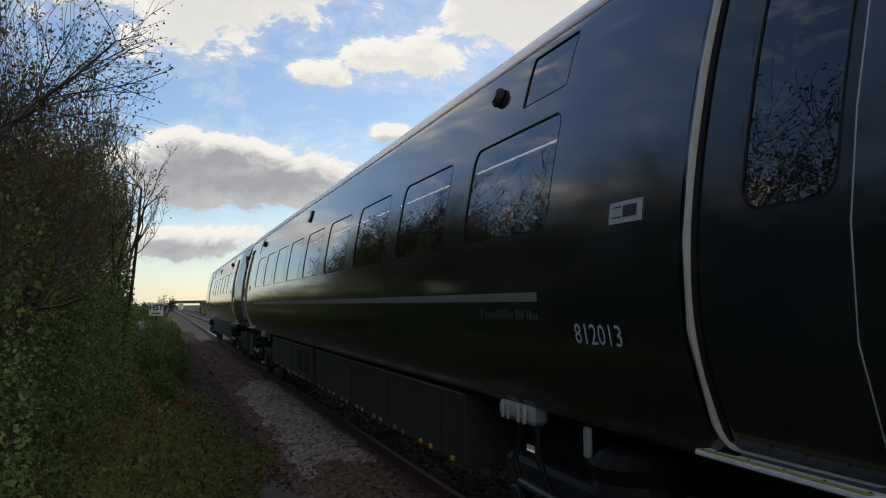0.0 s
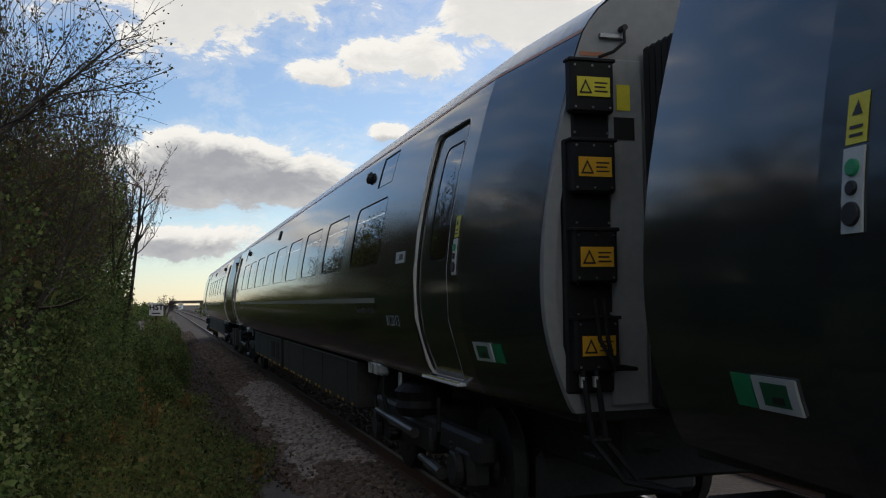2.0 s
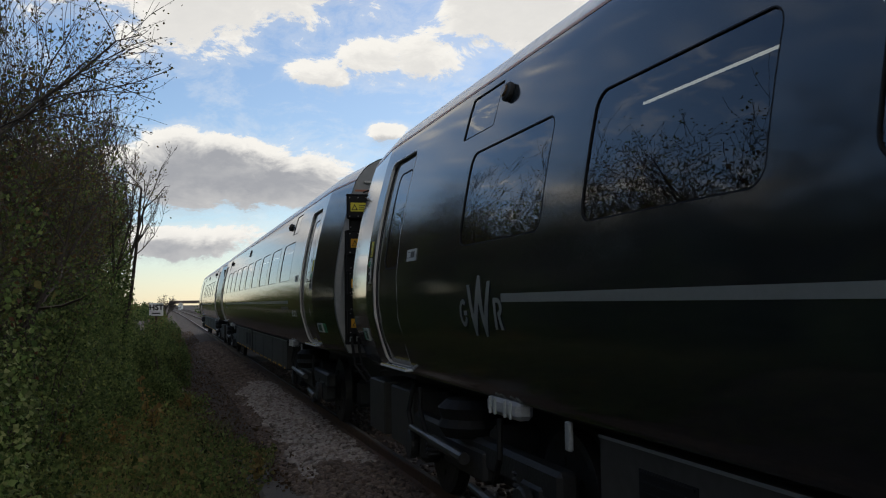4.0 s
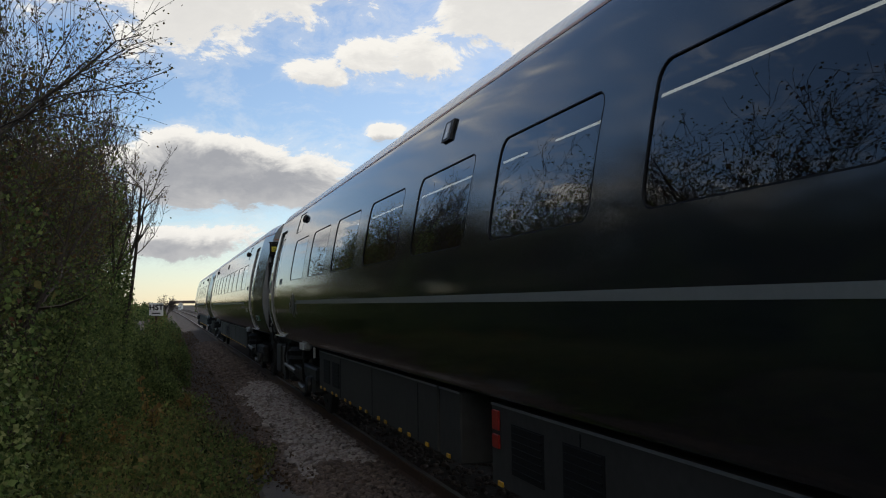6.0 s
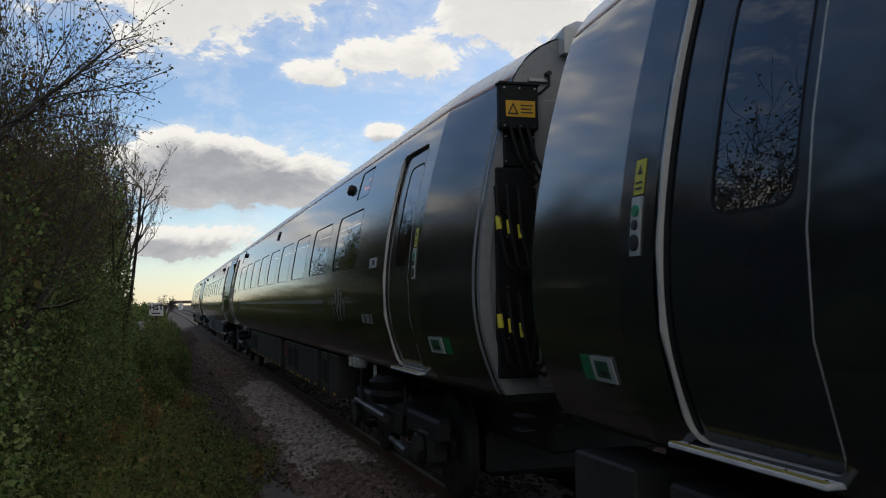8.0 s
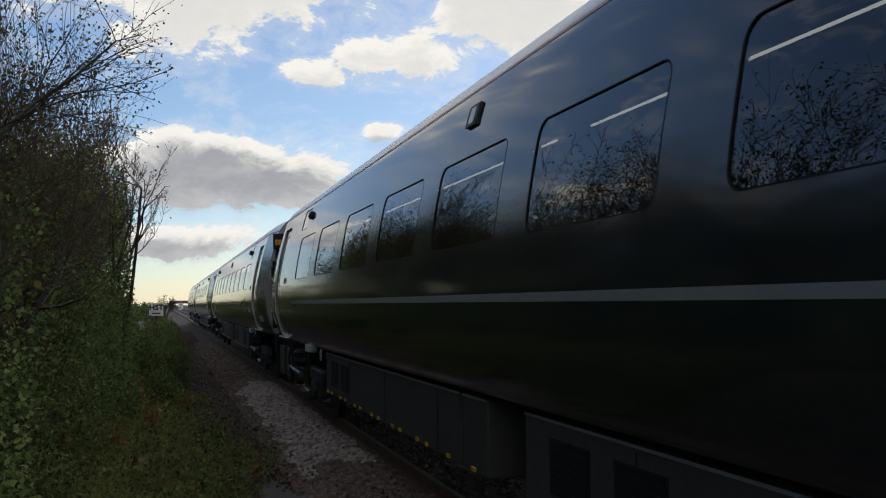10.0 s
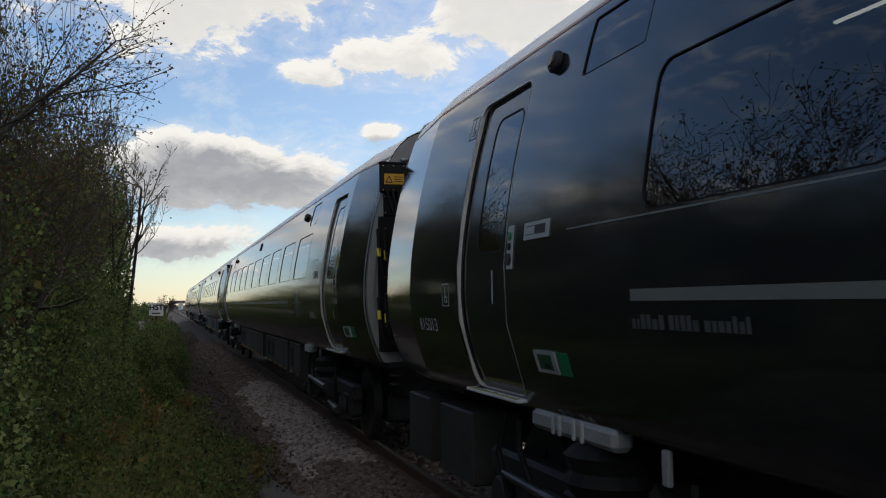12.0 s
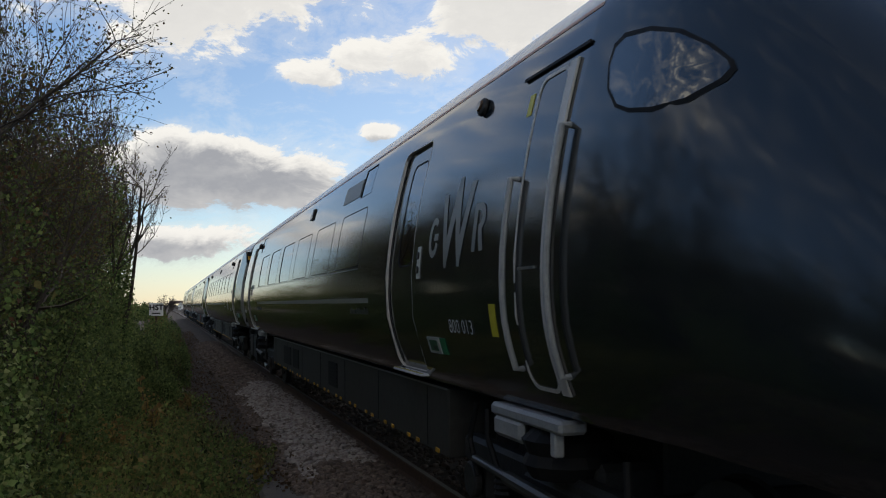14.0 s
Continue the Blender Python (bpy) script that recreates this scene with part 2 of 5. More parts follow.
def plate(v0, v1, z0, z1, out, thick, ends=TWO_ENDS, skew=0.0):
    """A thin plate on the near side, proud of it by its thickness."""
    vs, fs = [], []
    rows = max(1, round((z1 - z0) / 0.06))
    for k in range(rows + 1):
        z = z0 + (z1 - z0) * k / rows
        for v in (v0, v1):
            sh = skew * k / rows
            vs += [skin(v + sh, z, out, ends), skin(v + sh, z, out + thick, ends)]
    for k in range(rows):
        a = 4 * k
        fs += [(a + 1, a + 5, a + 7, a + 3), (a, a + 4, a + 5, a + 1), (a + 3, a + 7, a + 6, a + 2)]
    t = 4 * rows
    fs += [(0, 1, 3, 2), (t, t + 2, t + 3, t + 1)]
    return vs, fs


def poly_on_side(outline, out, ends=TWO_ENDS):
    """A flat shape, given by (v, z), cut into bands so that it follows the near side."""
    bm = bmesh.new()
    bm.faces.new([bm.verts.new((0, v, z)) for v, z in outline])
    zs = [z for v, z in outline]
    z = min(zs) + 0.04
    while z < max(zs):
        bmesh.ops.bisect_plane(bm, geom=[*bm.verts, *bm.edges, *bm.faces], plane_co=(0, 0, z), plane_no=(0, 0, 1))
        z += 0.04
    bm.verts.index_update()
    for f in bm.faces:
        f.normal_update()
    vs = [skin(v.co.y, v.co.z, out, ends) for v in bm.verts]
    fs = [[v.index for v in (f.verts if f.normal.x < 0 else list(f.verts)[::-1])] for f in bm.faces]
    bm.free()
    return vs, fs


def text_geo(words, height, v_left, z_low, out, ends=TWO_ENDS, squeeze=0.75):
    """Letters laid on the near side, running towards -y."""
    cu = bpy.data.curves.new("letters", "FONT")
    cu.body, cu.size, cu.resolution_u = words, height / 0.7, 2
    ob = new("letters", cu)
    me = bpy.data.meshes.new_from_object(ob.evaluated_get(bpy.context.evaluated_depsgraph_get()))
    vs = [skin(v_left - v.co.x * squeeze, z_low + v.co.y, out, ends) for v in me.vertices]
    fs = [list(p.vertices) for p in me.polygons]
    bpy.data.objects.remove(ob)
    bpy.data.curves.remove(cu)
    bpy.data.meshes.remove(me)
    return vs, fs

# ---- carriages ----
WIN_Z = (2.09, 2.73)
DOOR_Z = (1.15, 3.06)


def window(car, v0, v1, z0, z1, r, sign, ends):
    w = part("window", rim_geo(v0 - 0.003, v1 + 0.003, z0 - 0.003, z1 + 0.003, r + 0.003, 0.007, 0.001, 0.03, sign, ends), RUBBER, car, smooth=False)
    part("pane", pane_geo(v0 + 0.004, v1 - 0.004, z0 + 0.004, z1 - 0.004, r, -0.007, sign, ends), GLASS, w, "dark tinted glass", smooth=True)
    return w


def passenger_door(car, v0, v1, sign, ends, figure=None):
    """A plug door almost flush in the side: a bowed silver jamb ahead of it, a hairline edge behind, and the step below."""
    z0, z1 = DOOR_Z
    outer, inner = rounded(v0, v1, z0, z1, 0.10), rounded(v0 + 0.006, v1 - 0.016, z0 + 0.002, z1 - 0.012, 0.085)
    n = len(outer)

    def proud(p):
        return 0.001 + 0.005 * min(max((p[0] - v0 - 0.2) / 0.4, 0), 1)

    vs = [skin(*p, -0.004, ends, sign) for p in outer] + [skin(*p, proud(p), ends, sign) for p in outer] + [skin(*p, proud(p), ends, sign) for p in inner] + [skin(*p, -0.036, ends, sign) for p in inner]
    fs = []
    for lvl in range(3):
        for k in range(n):
            q = (lvl * n + k, lvl * n + (k + 1) % n, (lvl + 1) * n + (k + 1) % n, (lvl + 1) * n + k)
            fs.append(q if sign < 0 else q[::-1])
    part("door_frame", (vs, fs), FRAMEGREY, car, "silver-grey bowed door jamb")
    a, b = v0 + 0.095, v0 + 0.575
    hole = (a, b, 2.02, 2.90, 0.09)
    vs, fs, ns = side_mesh(v0 + 0.003, v1 - 0.014, [hole], sign, ends, z0 + 0.004, z1 - 0.008, -0.026)
    leaf = put("door", mesh_of("door", vs, fs, DOORGREEN, normals=ns), car, "closed grey-green plug door")
    part("door_gasket", rim_geo(a - 0.004, b + 0.004, 2.016, 2.904, 0.094, 0.012, -0.0245, 0.036, sign, ends), RUBBER, leaf)
    part("pane", pane_geo(a + 0.004, b - 0.004, 2.024, 2.896, 0.086, -0.029, sign, ends), GLASS, leaf, "dark tinted glass", smooth=True)
    part("edge_seal", pane_geo(v1 - 0.058, v1 - 0.019, z0 + 0.02, z1 - 0.03, 0.015, -0.019, sign, ends, 24), RUBBER, leaf, "black rubber edge seal")
    if figure:
        part("figure", text_geo(figure, 0.21, v0 + 0.33, 1.70, -0.022, ends), NUMERAL, leaf, "pale grey numeral one")
    x = half_width(1.13)
    step = part("step", box(sign * (x - 0.08), sign * (x + 0.068), v0 + 0.06, v1 + 0.10, 1.112, 1.134, 0.005), STEPWHITE, car, "pale step tread")
    part("step_edge", box(sign * (x + 0.044), sign * (x + 0.066), v0 + 0.07, v1 + 0.09, 1.1345, 1.138), NOSING, step, "yellow nosing")
    part("step_plate", box(sign * (x - 0.02), sign * (x + 0.02), v1 - 0.10, v1 + 0.02, 1.1345, 1.138), RUBBER, step)
    for k in range(5):
        part("tread_bolt", disc((sign * (x + 0.035), v0 + 0.10 + 0.2 * k, 1.136), (0, 0, 1), 0.006, 0.005, 8), FRAMEDARK, step)


def zig_logo(car, v_left, z0, width, height, ends):
    """The operator's mark: a tall zigzag between a ring and an upright loop, in pale grey."""
    s, h = width / 1.0, height

    def P(pts):
        return [(v_left - a * s, z0 + b * h) for a, b in pts]

    zig = P([(0.21, 0.86), (0.285, 0.86), (0.36, 0.34), (0.475, 1.0), (0.53, 1.0), (0.60, 0.34), (0.70, 0.90), (0.775, 0.90), (0.625, 0.0), (0.585, 0.0), (0.49, 0.56), (0.385, 0.0), (0.345, 0.0)])
    mark = part("logo", poly_on_side(zig, 0.004, ends), DECAL, car, "pale grey zigzag mark")
    n = 18
    c = [(0.10 + 0.10 * math.cos(radians(48 + 290 * k / n)), 0.38 + 0.24 * math.sin(radians(48 + 290 * k / n))) for k in range(n + 1)]
    inner = [(0.10 + (a - 0.10) * 0.5, 0.38 + (b - 0.38) * 0.66) for a, b in c]
    arc = [skin(v_left - a * s, z0 + b * h, 0.004, ends) for a, b in c + inner], [(k, k + 1, n + 2 + k, n + 1 + k) for k in range(n)]
    part("logo_ring", join(arc, poly_on_side(P([(0.11, 0.42), (0.19, 0.42), (0.19, 0.34), (0.11, 0.34)]), 0.0045, ends)), DECAL, mark)
    c = [(0.90 + 0.10 * math.cos(radians(90 - 180 * k / n)), 0.48 + 0.15 * math.sin(radians(90 - 180 * k / n))) for k in range(n + 1)]
    inner = [(0.90 + (a - 0.90) * 0.45, 0.48 + (b - 0.48) * 0.5) for a, b in c]
    arc = [skin(v_left - a * s, z0 + b * h, 0.0042, ends) for a, b in c + inner], [(k, k + 1, n + 2 + k, n + 1 + k) for k in range(n)]
    part("logo_bar", join(arc, poly_on_side(P([(0.82, 0.13), (0.82, 0.63), (0.875, 0.63), (0.875, 0.13)]), 0.0045, ends), poly_on_side(P([(0.875, 0.63), (0.905, 0.63), (0.905, 0.555), (0.875, 0.555)]), 0.0047, ends),
         poly_on_side(P([(0.90, 0.36), (0.955, 0.36), (1.0, 0.13), (0.94, 0.13)]), 0.0049, ends)), DECAL, mark)


def bars_of_text(car, v0, v1, z0, z1, ends, name="small_lettering", paint=None):
    """Unreadable small lettering as a row of bars."""
    rnd = random.Random(int(abs(v0) * 100))
    geo, v = [], v1
    while v > v0 + 0.02:
        w = rnd.uniform(0.02, 0.045)
        geo.append(plate(v - w, v, z0, z0 + (z1 - z0) * rnd.choice((0.7, 0.7, 1.0)), 0.003, 0.001, ends))
        v -= w + (0.012 if rnd.random() > 0.18 else 0.04)
    tagged(part(name, join(*geo), paint or DECALDIM, car, "dim grey bars of small lettering"), kind="stuff")


def warning_box(parent, x, y, z, w=0.27, h=0.30, colour=None, face=-1):
    """A black connection box with its warning label, on the end wall."""
    b = part("junction_box", box(x, x + w, y, y + face * 0.075, z, z + h, 0.015), RUBBER, parent, "black connection box")
    f = y + face * 0.078
    lab = part("warning_label", box(x + 0.04, x + w - 0.03, f, f + face * 0.003, z + 0.09, z + 0.20), colour or AMBER, b, "amber warning label")
    g = f + face * 0.006
    tri = [(x + 0.05, g, z + 0.105), (x + 0.13, g, z + 0.105), (x + 0.09, g, z + 0.185)]
    tin = [(0.09 + (p[0] - x - 0.09) * 0.62 + x, g, z + 0.13 + (p[2] - z - 0.13) * 0.62) for p in tri]
    part("warning_triangle", (tri + tin, [(0, 1, 4, 3), (1, 2, 5, 4), (2, 0, 3, 5)]), BLACKINK, b)
    part("warning_text", join(*[box(x + 0.145, x + w - 0.045 - 0.012 * (k % 2), f + face * 0.0035, f + face * 0.0045, z + 0.115 + 0.024 * k, z + 0.124 + 0.024 * k) for k in range(3)]), BLACKINK, b)
    part("box_lid", box(x - 0.008, x + w + 0.008, y, y + face * 0.085, z + h - 0.012, z + h + 0.008, 0.004), RUBBER, b)
    part("bolts", join(*[disc((x + a, y + face * 0.076, z + c), (0, 1, 0), 0.007, 0.012, 6) for a in (0.03, w / 2, w - 0.03) for c in (0.03, h - 0.035)]), STEEL, b)


def rear_wall(car, y, face, kind):
    """End wall with its gangway, pale corner covers and equipment."""
    zs = [p for p in PROFILE] + ROOFLINE[1:]
    def inset(z): return half_width(z) - 0.105
    vs, fs = [], []
    for z, _ in zs:
        vs += [(-max(inset(z), 0.0), y, z), (max(inset(z), 0.0), y, z)]
    for k in range(len(zs) - 1):
        q = (2 * k, 2 * k + 1, 2 * k + 3, 2 * k + 2)
        fs.append(q if face < 0 else q[::-1])
    part("end_wall", (vs, fs), PALE, car, "pale grey end wall")
    # pale cover along the edge of the end
    vs, fs = [], []
    rows = [z for z, _ in PROFILE if z < 3.1]
    for z in rows:
        x = -inset(z)
        vs += [(x - 0.006 - (0.0 if kind == "boxes" else 0.012), y - face * (0.015 if kind == "boxes" else 0.07), z), (x + 0.003, y + face * 0.03, z), (x + 0.075, y + face * 0.035, z), (x + 0.075, y, z)]
    for k in range(len(rows) - 1):
        for j in range(3):
            a = 4 * k + j
            fs.append((a, a + 1, a + 5, a + 4) if face < 0 else (a + 4, a + 5, a + 1, a))
    if face < 0:
        part("corner_cover", (vs, fs), PALE, car, "pale grey corner cover")
    part("end_panel", box(-0.83, -0.60, y, y + face * 0.03, 1.12, 3.1, 0.01), PALE, car, "pale grey panel")
    bel = part("gangway_bellows", box(-0.57, 0.57, y, y + face * 0.5, 1.13, 3.15, 0.02), RUBBER, car, "black gangway bellows")
    for k in range(7):
        d = face * (0.03 + k * 0.068)
        part("fold", box(-0.60, 0.60, y + d, y + d + face * 0.045, 1.10, 3.18, 0.02), RUBBER, bel)
    if face > 0:
        return
    if kind == "cables":
        fair = [(-0.70, 3.60), (-0.55, 3.655), (0.04, 3.665), (0.10, 3.60), (0.10, 3.42), (-0.70, 3.42)]
        vs = [(sx * (0.62 if z < 3.65 else 0.50), y + face * a, z) for sx in (-1, 1) for a, z in fair]
        m = len(fair)
        fs = [(k, (k + 1) % m, m + (k + 1) % m, m + k)[::face] for k in range(m)] + [tuple(range(m))[::-face], tuple(range(m, 2 * m))[::face]]
        part("roof_fairing", (vs, fs), ROOF, car, "grey roof-end fairing")
    bracket = part("end_bracket", box(-0.86, -0.70, y, y + face * 0.03, 3.22, 3.25, 0.004), STEEL, car, "small steel bracket")
    part("bracket_pin", disc((-0.72, y + face * 0.035, 3.28), (0, 1, 0), 0.018, 0.06, 10), FRAMEDARK, bracket)
    part("bracket_hose", tube([(-0.72, y + face * 0.05, 3.27), (-0.73, y + face * 0.07, 3.19), (-0.80, y + face * 0.07, 3.13), (-0.88, y + face * 0.04, 3.1)], 0.010, 6), RUBBER, bracket)
    part("orange_mark", box(-0.98, -0.80, y, y + face * 0.004, 3.115, 3.14), ORANGE, car, "orange mark on the end")
    part("equipment_rack", join(box(-1.12, -0.83, y, y + face * 0.05, 1.2, 2.62, 0.012), box(-1.06, -0.83, y, y + face * 0.05, 2.62, 3.06, 0.012)), RUBBER, car, "black equipment rack")
    part("rack_bolts", join(*[disc((x, y + face * 0.052, z), (0, 1, 0), 0.007, 0.01, 6) for x in (-1.045, -0.845) for z in np.arange(1.3, 3.0, 0.17)]), STEEL, car)
    corner = [(-1.02, 0.20), (-0.70, 0.24)]
    part("end_step", join(*[box(a, a + 0.10, y + face * 0.02, y + face * 0.18, 0.86 + 0.09 * k, 0.875 + 0.09 * k, 0.003) for a, b in corner for k in range(2)]), FRAMEDARK, car, "dark shunter's steps")
    if kind == "boxes":
        for z, c in ((1.32, AMBER), (1.81, AMBER), (2.31, AMBER), (2.76, YELLOW)):
            warning_box(car, -1.10, y + face * 0.05, z, colour=c, face=face)
        for k in range(2):
            part("cable", tube([(-1.06 + 0.08 * k, y + face * 0.12, 1.33), (-1.05 + 0.08 * k, y + face * 0.14, 1.2), (-1.02 + 0.08 * k, y + face * 0.15, 0.95), (-0.9 + 0.08 * k, y + face * 0.28, 0.75), (-0.7, y + face * 0.5, 0.72)], 0.017, 6), RUBBER, car, "black jumper cable")
            part("cable", tube([(-1.0 + 0.05 * k, y + face * 0.17, 1.72), (-0.98 + 0.05 * k, y + face * 0.18, 1.5), (-0.9, y + face * 0.19, 1.36 - 0.02 * k), (-0.72, y + face * 0.1, 1.33)], 0.012, 6), RUBBER, car, "black jumper cable")
            part("cable_end", disc((-1.06 + 0.08 * k, y + face * 0.12, 1.27), (0, 0, 1), 0.022, 0.06, 8), STEEL, car)
        part("data_plate", box(-0.79, -0.66, y + face * 0.031, y + face * 0.035, 2.63, 2.76), BLACKINK, car, "black data plate with unreadable bars")
        part("hazard_label", box(-0.77, -0.685, y + face * 0.031, y + face * 0.035, 2.80, 2.95), YELLOW, car, "yellow hazard label")
    else:
        warning_box(car, -1.11, y + face * 0.05, 2.86, w=0.28, h=0.32, face=face)
        for z, h in ((2.08, 0.4), (1.43, 0.34)):
            loops, tags = [], []
            for k in range(3):
                x = -1.14 + 0.07 * k
                y1 = y + face * (0.1 + 0.02 * k)
                loops.append(tube([(x, y1, z + h), (x + 0.005, y1 + face * 0.05, z + 0.1), (x + 0.05, y1 + face * 0.07, z - 0.12 - 0.02 * k), (x + 0.14, y1 + face * 0.07, z - 0.2), (x + 0.22, y1 + face * 0.05, z - 0.12), (x + 0.27, y1, z + 0.1)], 0.016, 7))
                tags.append(tube([(x + 0.002, y1 + face * 0.027, z + 0.2 - 0.03 * k), (x + 0.004, y1 + face * 0.045, z + 0.11 - 0.03 * k)], 0.021, 8))
            for g in loops:
                part("jumper_cable", g, RUBBER, car, "black jumper cable in a loop")
            for g in tags:
                part("cable_tag", g, YELLOW, car, "yellow cable sleeve")
        for k in range(3):
            part("cable", tube([(-1.05 + 0.06 * k, y + face * 0.14, 2.9), (-1.0 + 0.06 * k, y + face * 0.18, 2.66), (-0.88 + 0.05 * k, y + face * 0.17, 2.5), (-0.8 + 0.04 * k, y + face * 0.1, 2.58)], 0.012, 6), RUBBER, car)


def bogie(car, yc, sgn):
    """A bogie: side frame, springs, damper, axle boxes and two turning wheelsets."""
    e = new("bogie")
    e.parent = car
    e.location = (0, yc, 0)
    tagged(e, label="dark dirty steel bogie")
    for s in (-1, 1):
        x = s * 1.0
        part("side_frame", join(box(x - 0.07, x + 0.07, -1.75, 1.75, 0.52, 0.72, 0.03), box(x - 0.09, x + 0.09, -0.5, 0.5, 0.42, 0.66, 0.03)), FRAMEDARK, e)
        part("air_spring", tube([(x, 0, 0.7), (x, 0, 0.78), (x, 0, 0.84), (x, 0, 0.92), (x, 0, 0.98)], [0.22, 0.27, 0.24, 0.27, 0.2], 16), RUBBER, e)
        for y in (-1.35, 1.35):
            part("axle_box", join(box(x - 0.09, x + 0.12, y - 0.2, y + 0.2, 0.3, 0.62, 0.05), disc((x + s * 0.13, y, 0.45), (1, 0, 0), 0.13, 0.07, 16, 0.015)), FRAMEDARK, e)
            part("spring", tube([(x, y + 0.3 * (1 if y < 0 else -1), 0.4 + 0.02 * k) for k in range(12)], [0.07 if k % 2 else 0.085 for k in range(12)], 10), FRAMEDARK, e)
        part("yaw_damper", join(tube([(x + s * 0.17, -0.3, 0.58), (x + s * 0.17, 0.55, 0.60)], 0.045, 10), tube([(x + s * 0.17, 0.5, 0.60), (x + s * 0.17, 1.2, 0.62)], 0.028, 10)), DAMPER, e, "silver damper")
        part("lateral_damper", join(tube([(x + s * 0.12, -0.95, 0.34), (x + s * 0.12, -0.6, 0.36)], 0.05, 10), tube([(x + s * 0.12, -0.62, 0.36), (x + s * 0.12, -0.3, 0.38)], 0.03, 10)), DAMPER, e, "silver damper")
        for pts in ([(0.14, 1.0, 0.98), (0.16, 0.95, 0.8), (0.15, 0.8, 0.62), (0.1, 0.5, 0.5)], [(0.13, 1.25, 1.0), (0.17, 1.3, 0.75), (0.15, 1.2, 0.5)], [(0.15, -1.0, 0.95), (0.17, -1.05, 0.7), (0.12, -0.8, 0.5)]):
            part("air_pipe", tube([(x + s * a, b, z) for a, b, z in pts], 0.02, 7), RUBBER, e)
    # solid dark block added to shut out sunlit ground beyond the train
    part("bogie_block", box(-0.66, 0.66, -1.85, 1.85, 0.24, 0.62, 0.05), FRAMEDARK, e)
    part("bolster", box(-0.95, 0.95, -0.3, 0.3, 0.55, 0.8, 0.04), FRAMEDARK, e)
    for y in (-1.35, 1.35):
        w = put("wheelset", WHEELSET, e)
        w.location = (0, y, 0.45)
        WHEELS.append(w)
    return e


def wheelset_geo():
    g = [disc((0, 0, 0), (1, 0, 0), 0.09, 1.9, 12)]
    for s in (-1, 1):
        g.append(tube([(s * 0.70, 0, 0), (s * 0.72, 0, 0), (s * 0.73, 0, 0), (s * 0.82, 0, 0), (s * 0.83, 0, 0)], [0.40, 0.475, 0.455, 0.45, 0.40], 32))
        g.append(tube([(s * 0.83, 0, 0), (s * 0.87, 0, 0)], [0.16, 0.14], 16))
        for k in range(6):
            a = k * math.pi / 3
            g.append(disc((s * 0.835, 0.26 * math.cos(a), 0.26 * math.sin(a)), (1, 0, 0), 0.03, 0.02, 8))
    return join(*g)


DAMPER = mat("damper_grey", (0.04, 0.04, 0.04), rough=0.45, metal=0.15, vary=0.4, scale=6)
# paler than the cases: light along their top edges, put into the colour
SKIRTLIT = mat("lit_edge_grey", (0.16, 0.17, 0.18), rough=0.4, vary=0.2, scale=3)
WHEELS, CARS = [], []
WHEELSET = mesh_of("wheelset", *wheelset_geo(), FRAMEDARK, smooth=False)


def skirt_run(car, v0, v1, z0=0.49, z1=1.03, sign=-1, gaps=(), grilles=(), name="underfloor_case", tabs=True):
    """A grey underfloor equipment case with a top edge coloured paler as if lit, louvred openings and small amber
    lifting tabs.
    """
    x = sign * 1.115
    xi = sign * 0.62
    c = part(name, box(xi, x, v0, v1, z0, z1, 0.012), SKIRT, car, "grey underfloor equipment case")
    part("lit_edge_strip", box(x, x + sign * 0.008, v0 + 0.01, v1 - 0.01, z1 - 0.012, z1 + 0.003), SKIRTLIT, c)
    for a, b in grilles:
        part("grille", join(box(x, x + sign * 0.006, a, b, z0 + 0.12, z1 - 0.1), *[box(x, x + sign * 0.014, a + 0.02, b - 0.02, z, z + 0.012) for z in np.arange(z0 + 0.15, z1 - 0.12, 0.045)]), RUBBER, c, "black louvred grille")
    v = v0 + 0.25
    k = 0
    while tabs and v < v1 - 0.12:
        part("lifting_tab", box(x, x + sign * 0.014, v, v + 0.09, z0 + 0.005, z0 + 0.042, 0.005), AMBER, c, "amber lifting tab")
        v += 0.32 if k % 2 else 0.62
        k += 1
    for v in np.arange(v0 + 0.6, v1 - 0.3, 1.9):
        part("case_seam", box(x, x + sign * 0.004, v, v + 0.012, z0 + 0.02, z1 - 0.03), RUBBER, c)


def footstep(car, v, ends, half=0.28):
    """The cast silver bracket on the solebar over the bogie."""
    x = -half_width(1.1)
    b = part("solebar_bracket", box(x - 0.02, x + 0.1, v - half, v + half, 0.98, 1.1, 0.03), CASTING, car, "cast silver bracket")
    for a in (-0.2, -0.1, 0.08, 0.17):
        part("bracket_rib", box(x - 0.032, x - 0.018, v + a, v + a + 0.03, 0.985, 1.095, 0.004), WHITE, b)
    part("hanger", box(x + 0.02, x + 0.05, v - 0.95, v - 0.89, 0.9, 1.06, 0.008), CASTING, car)


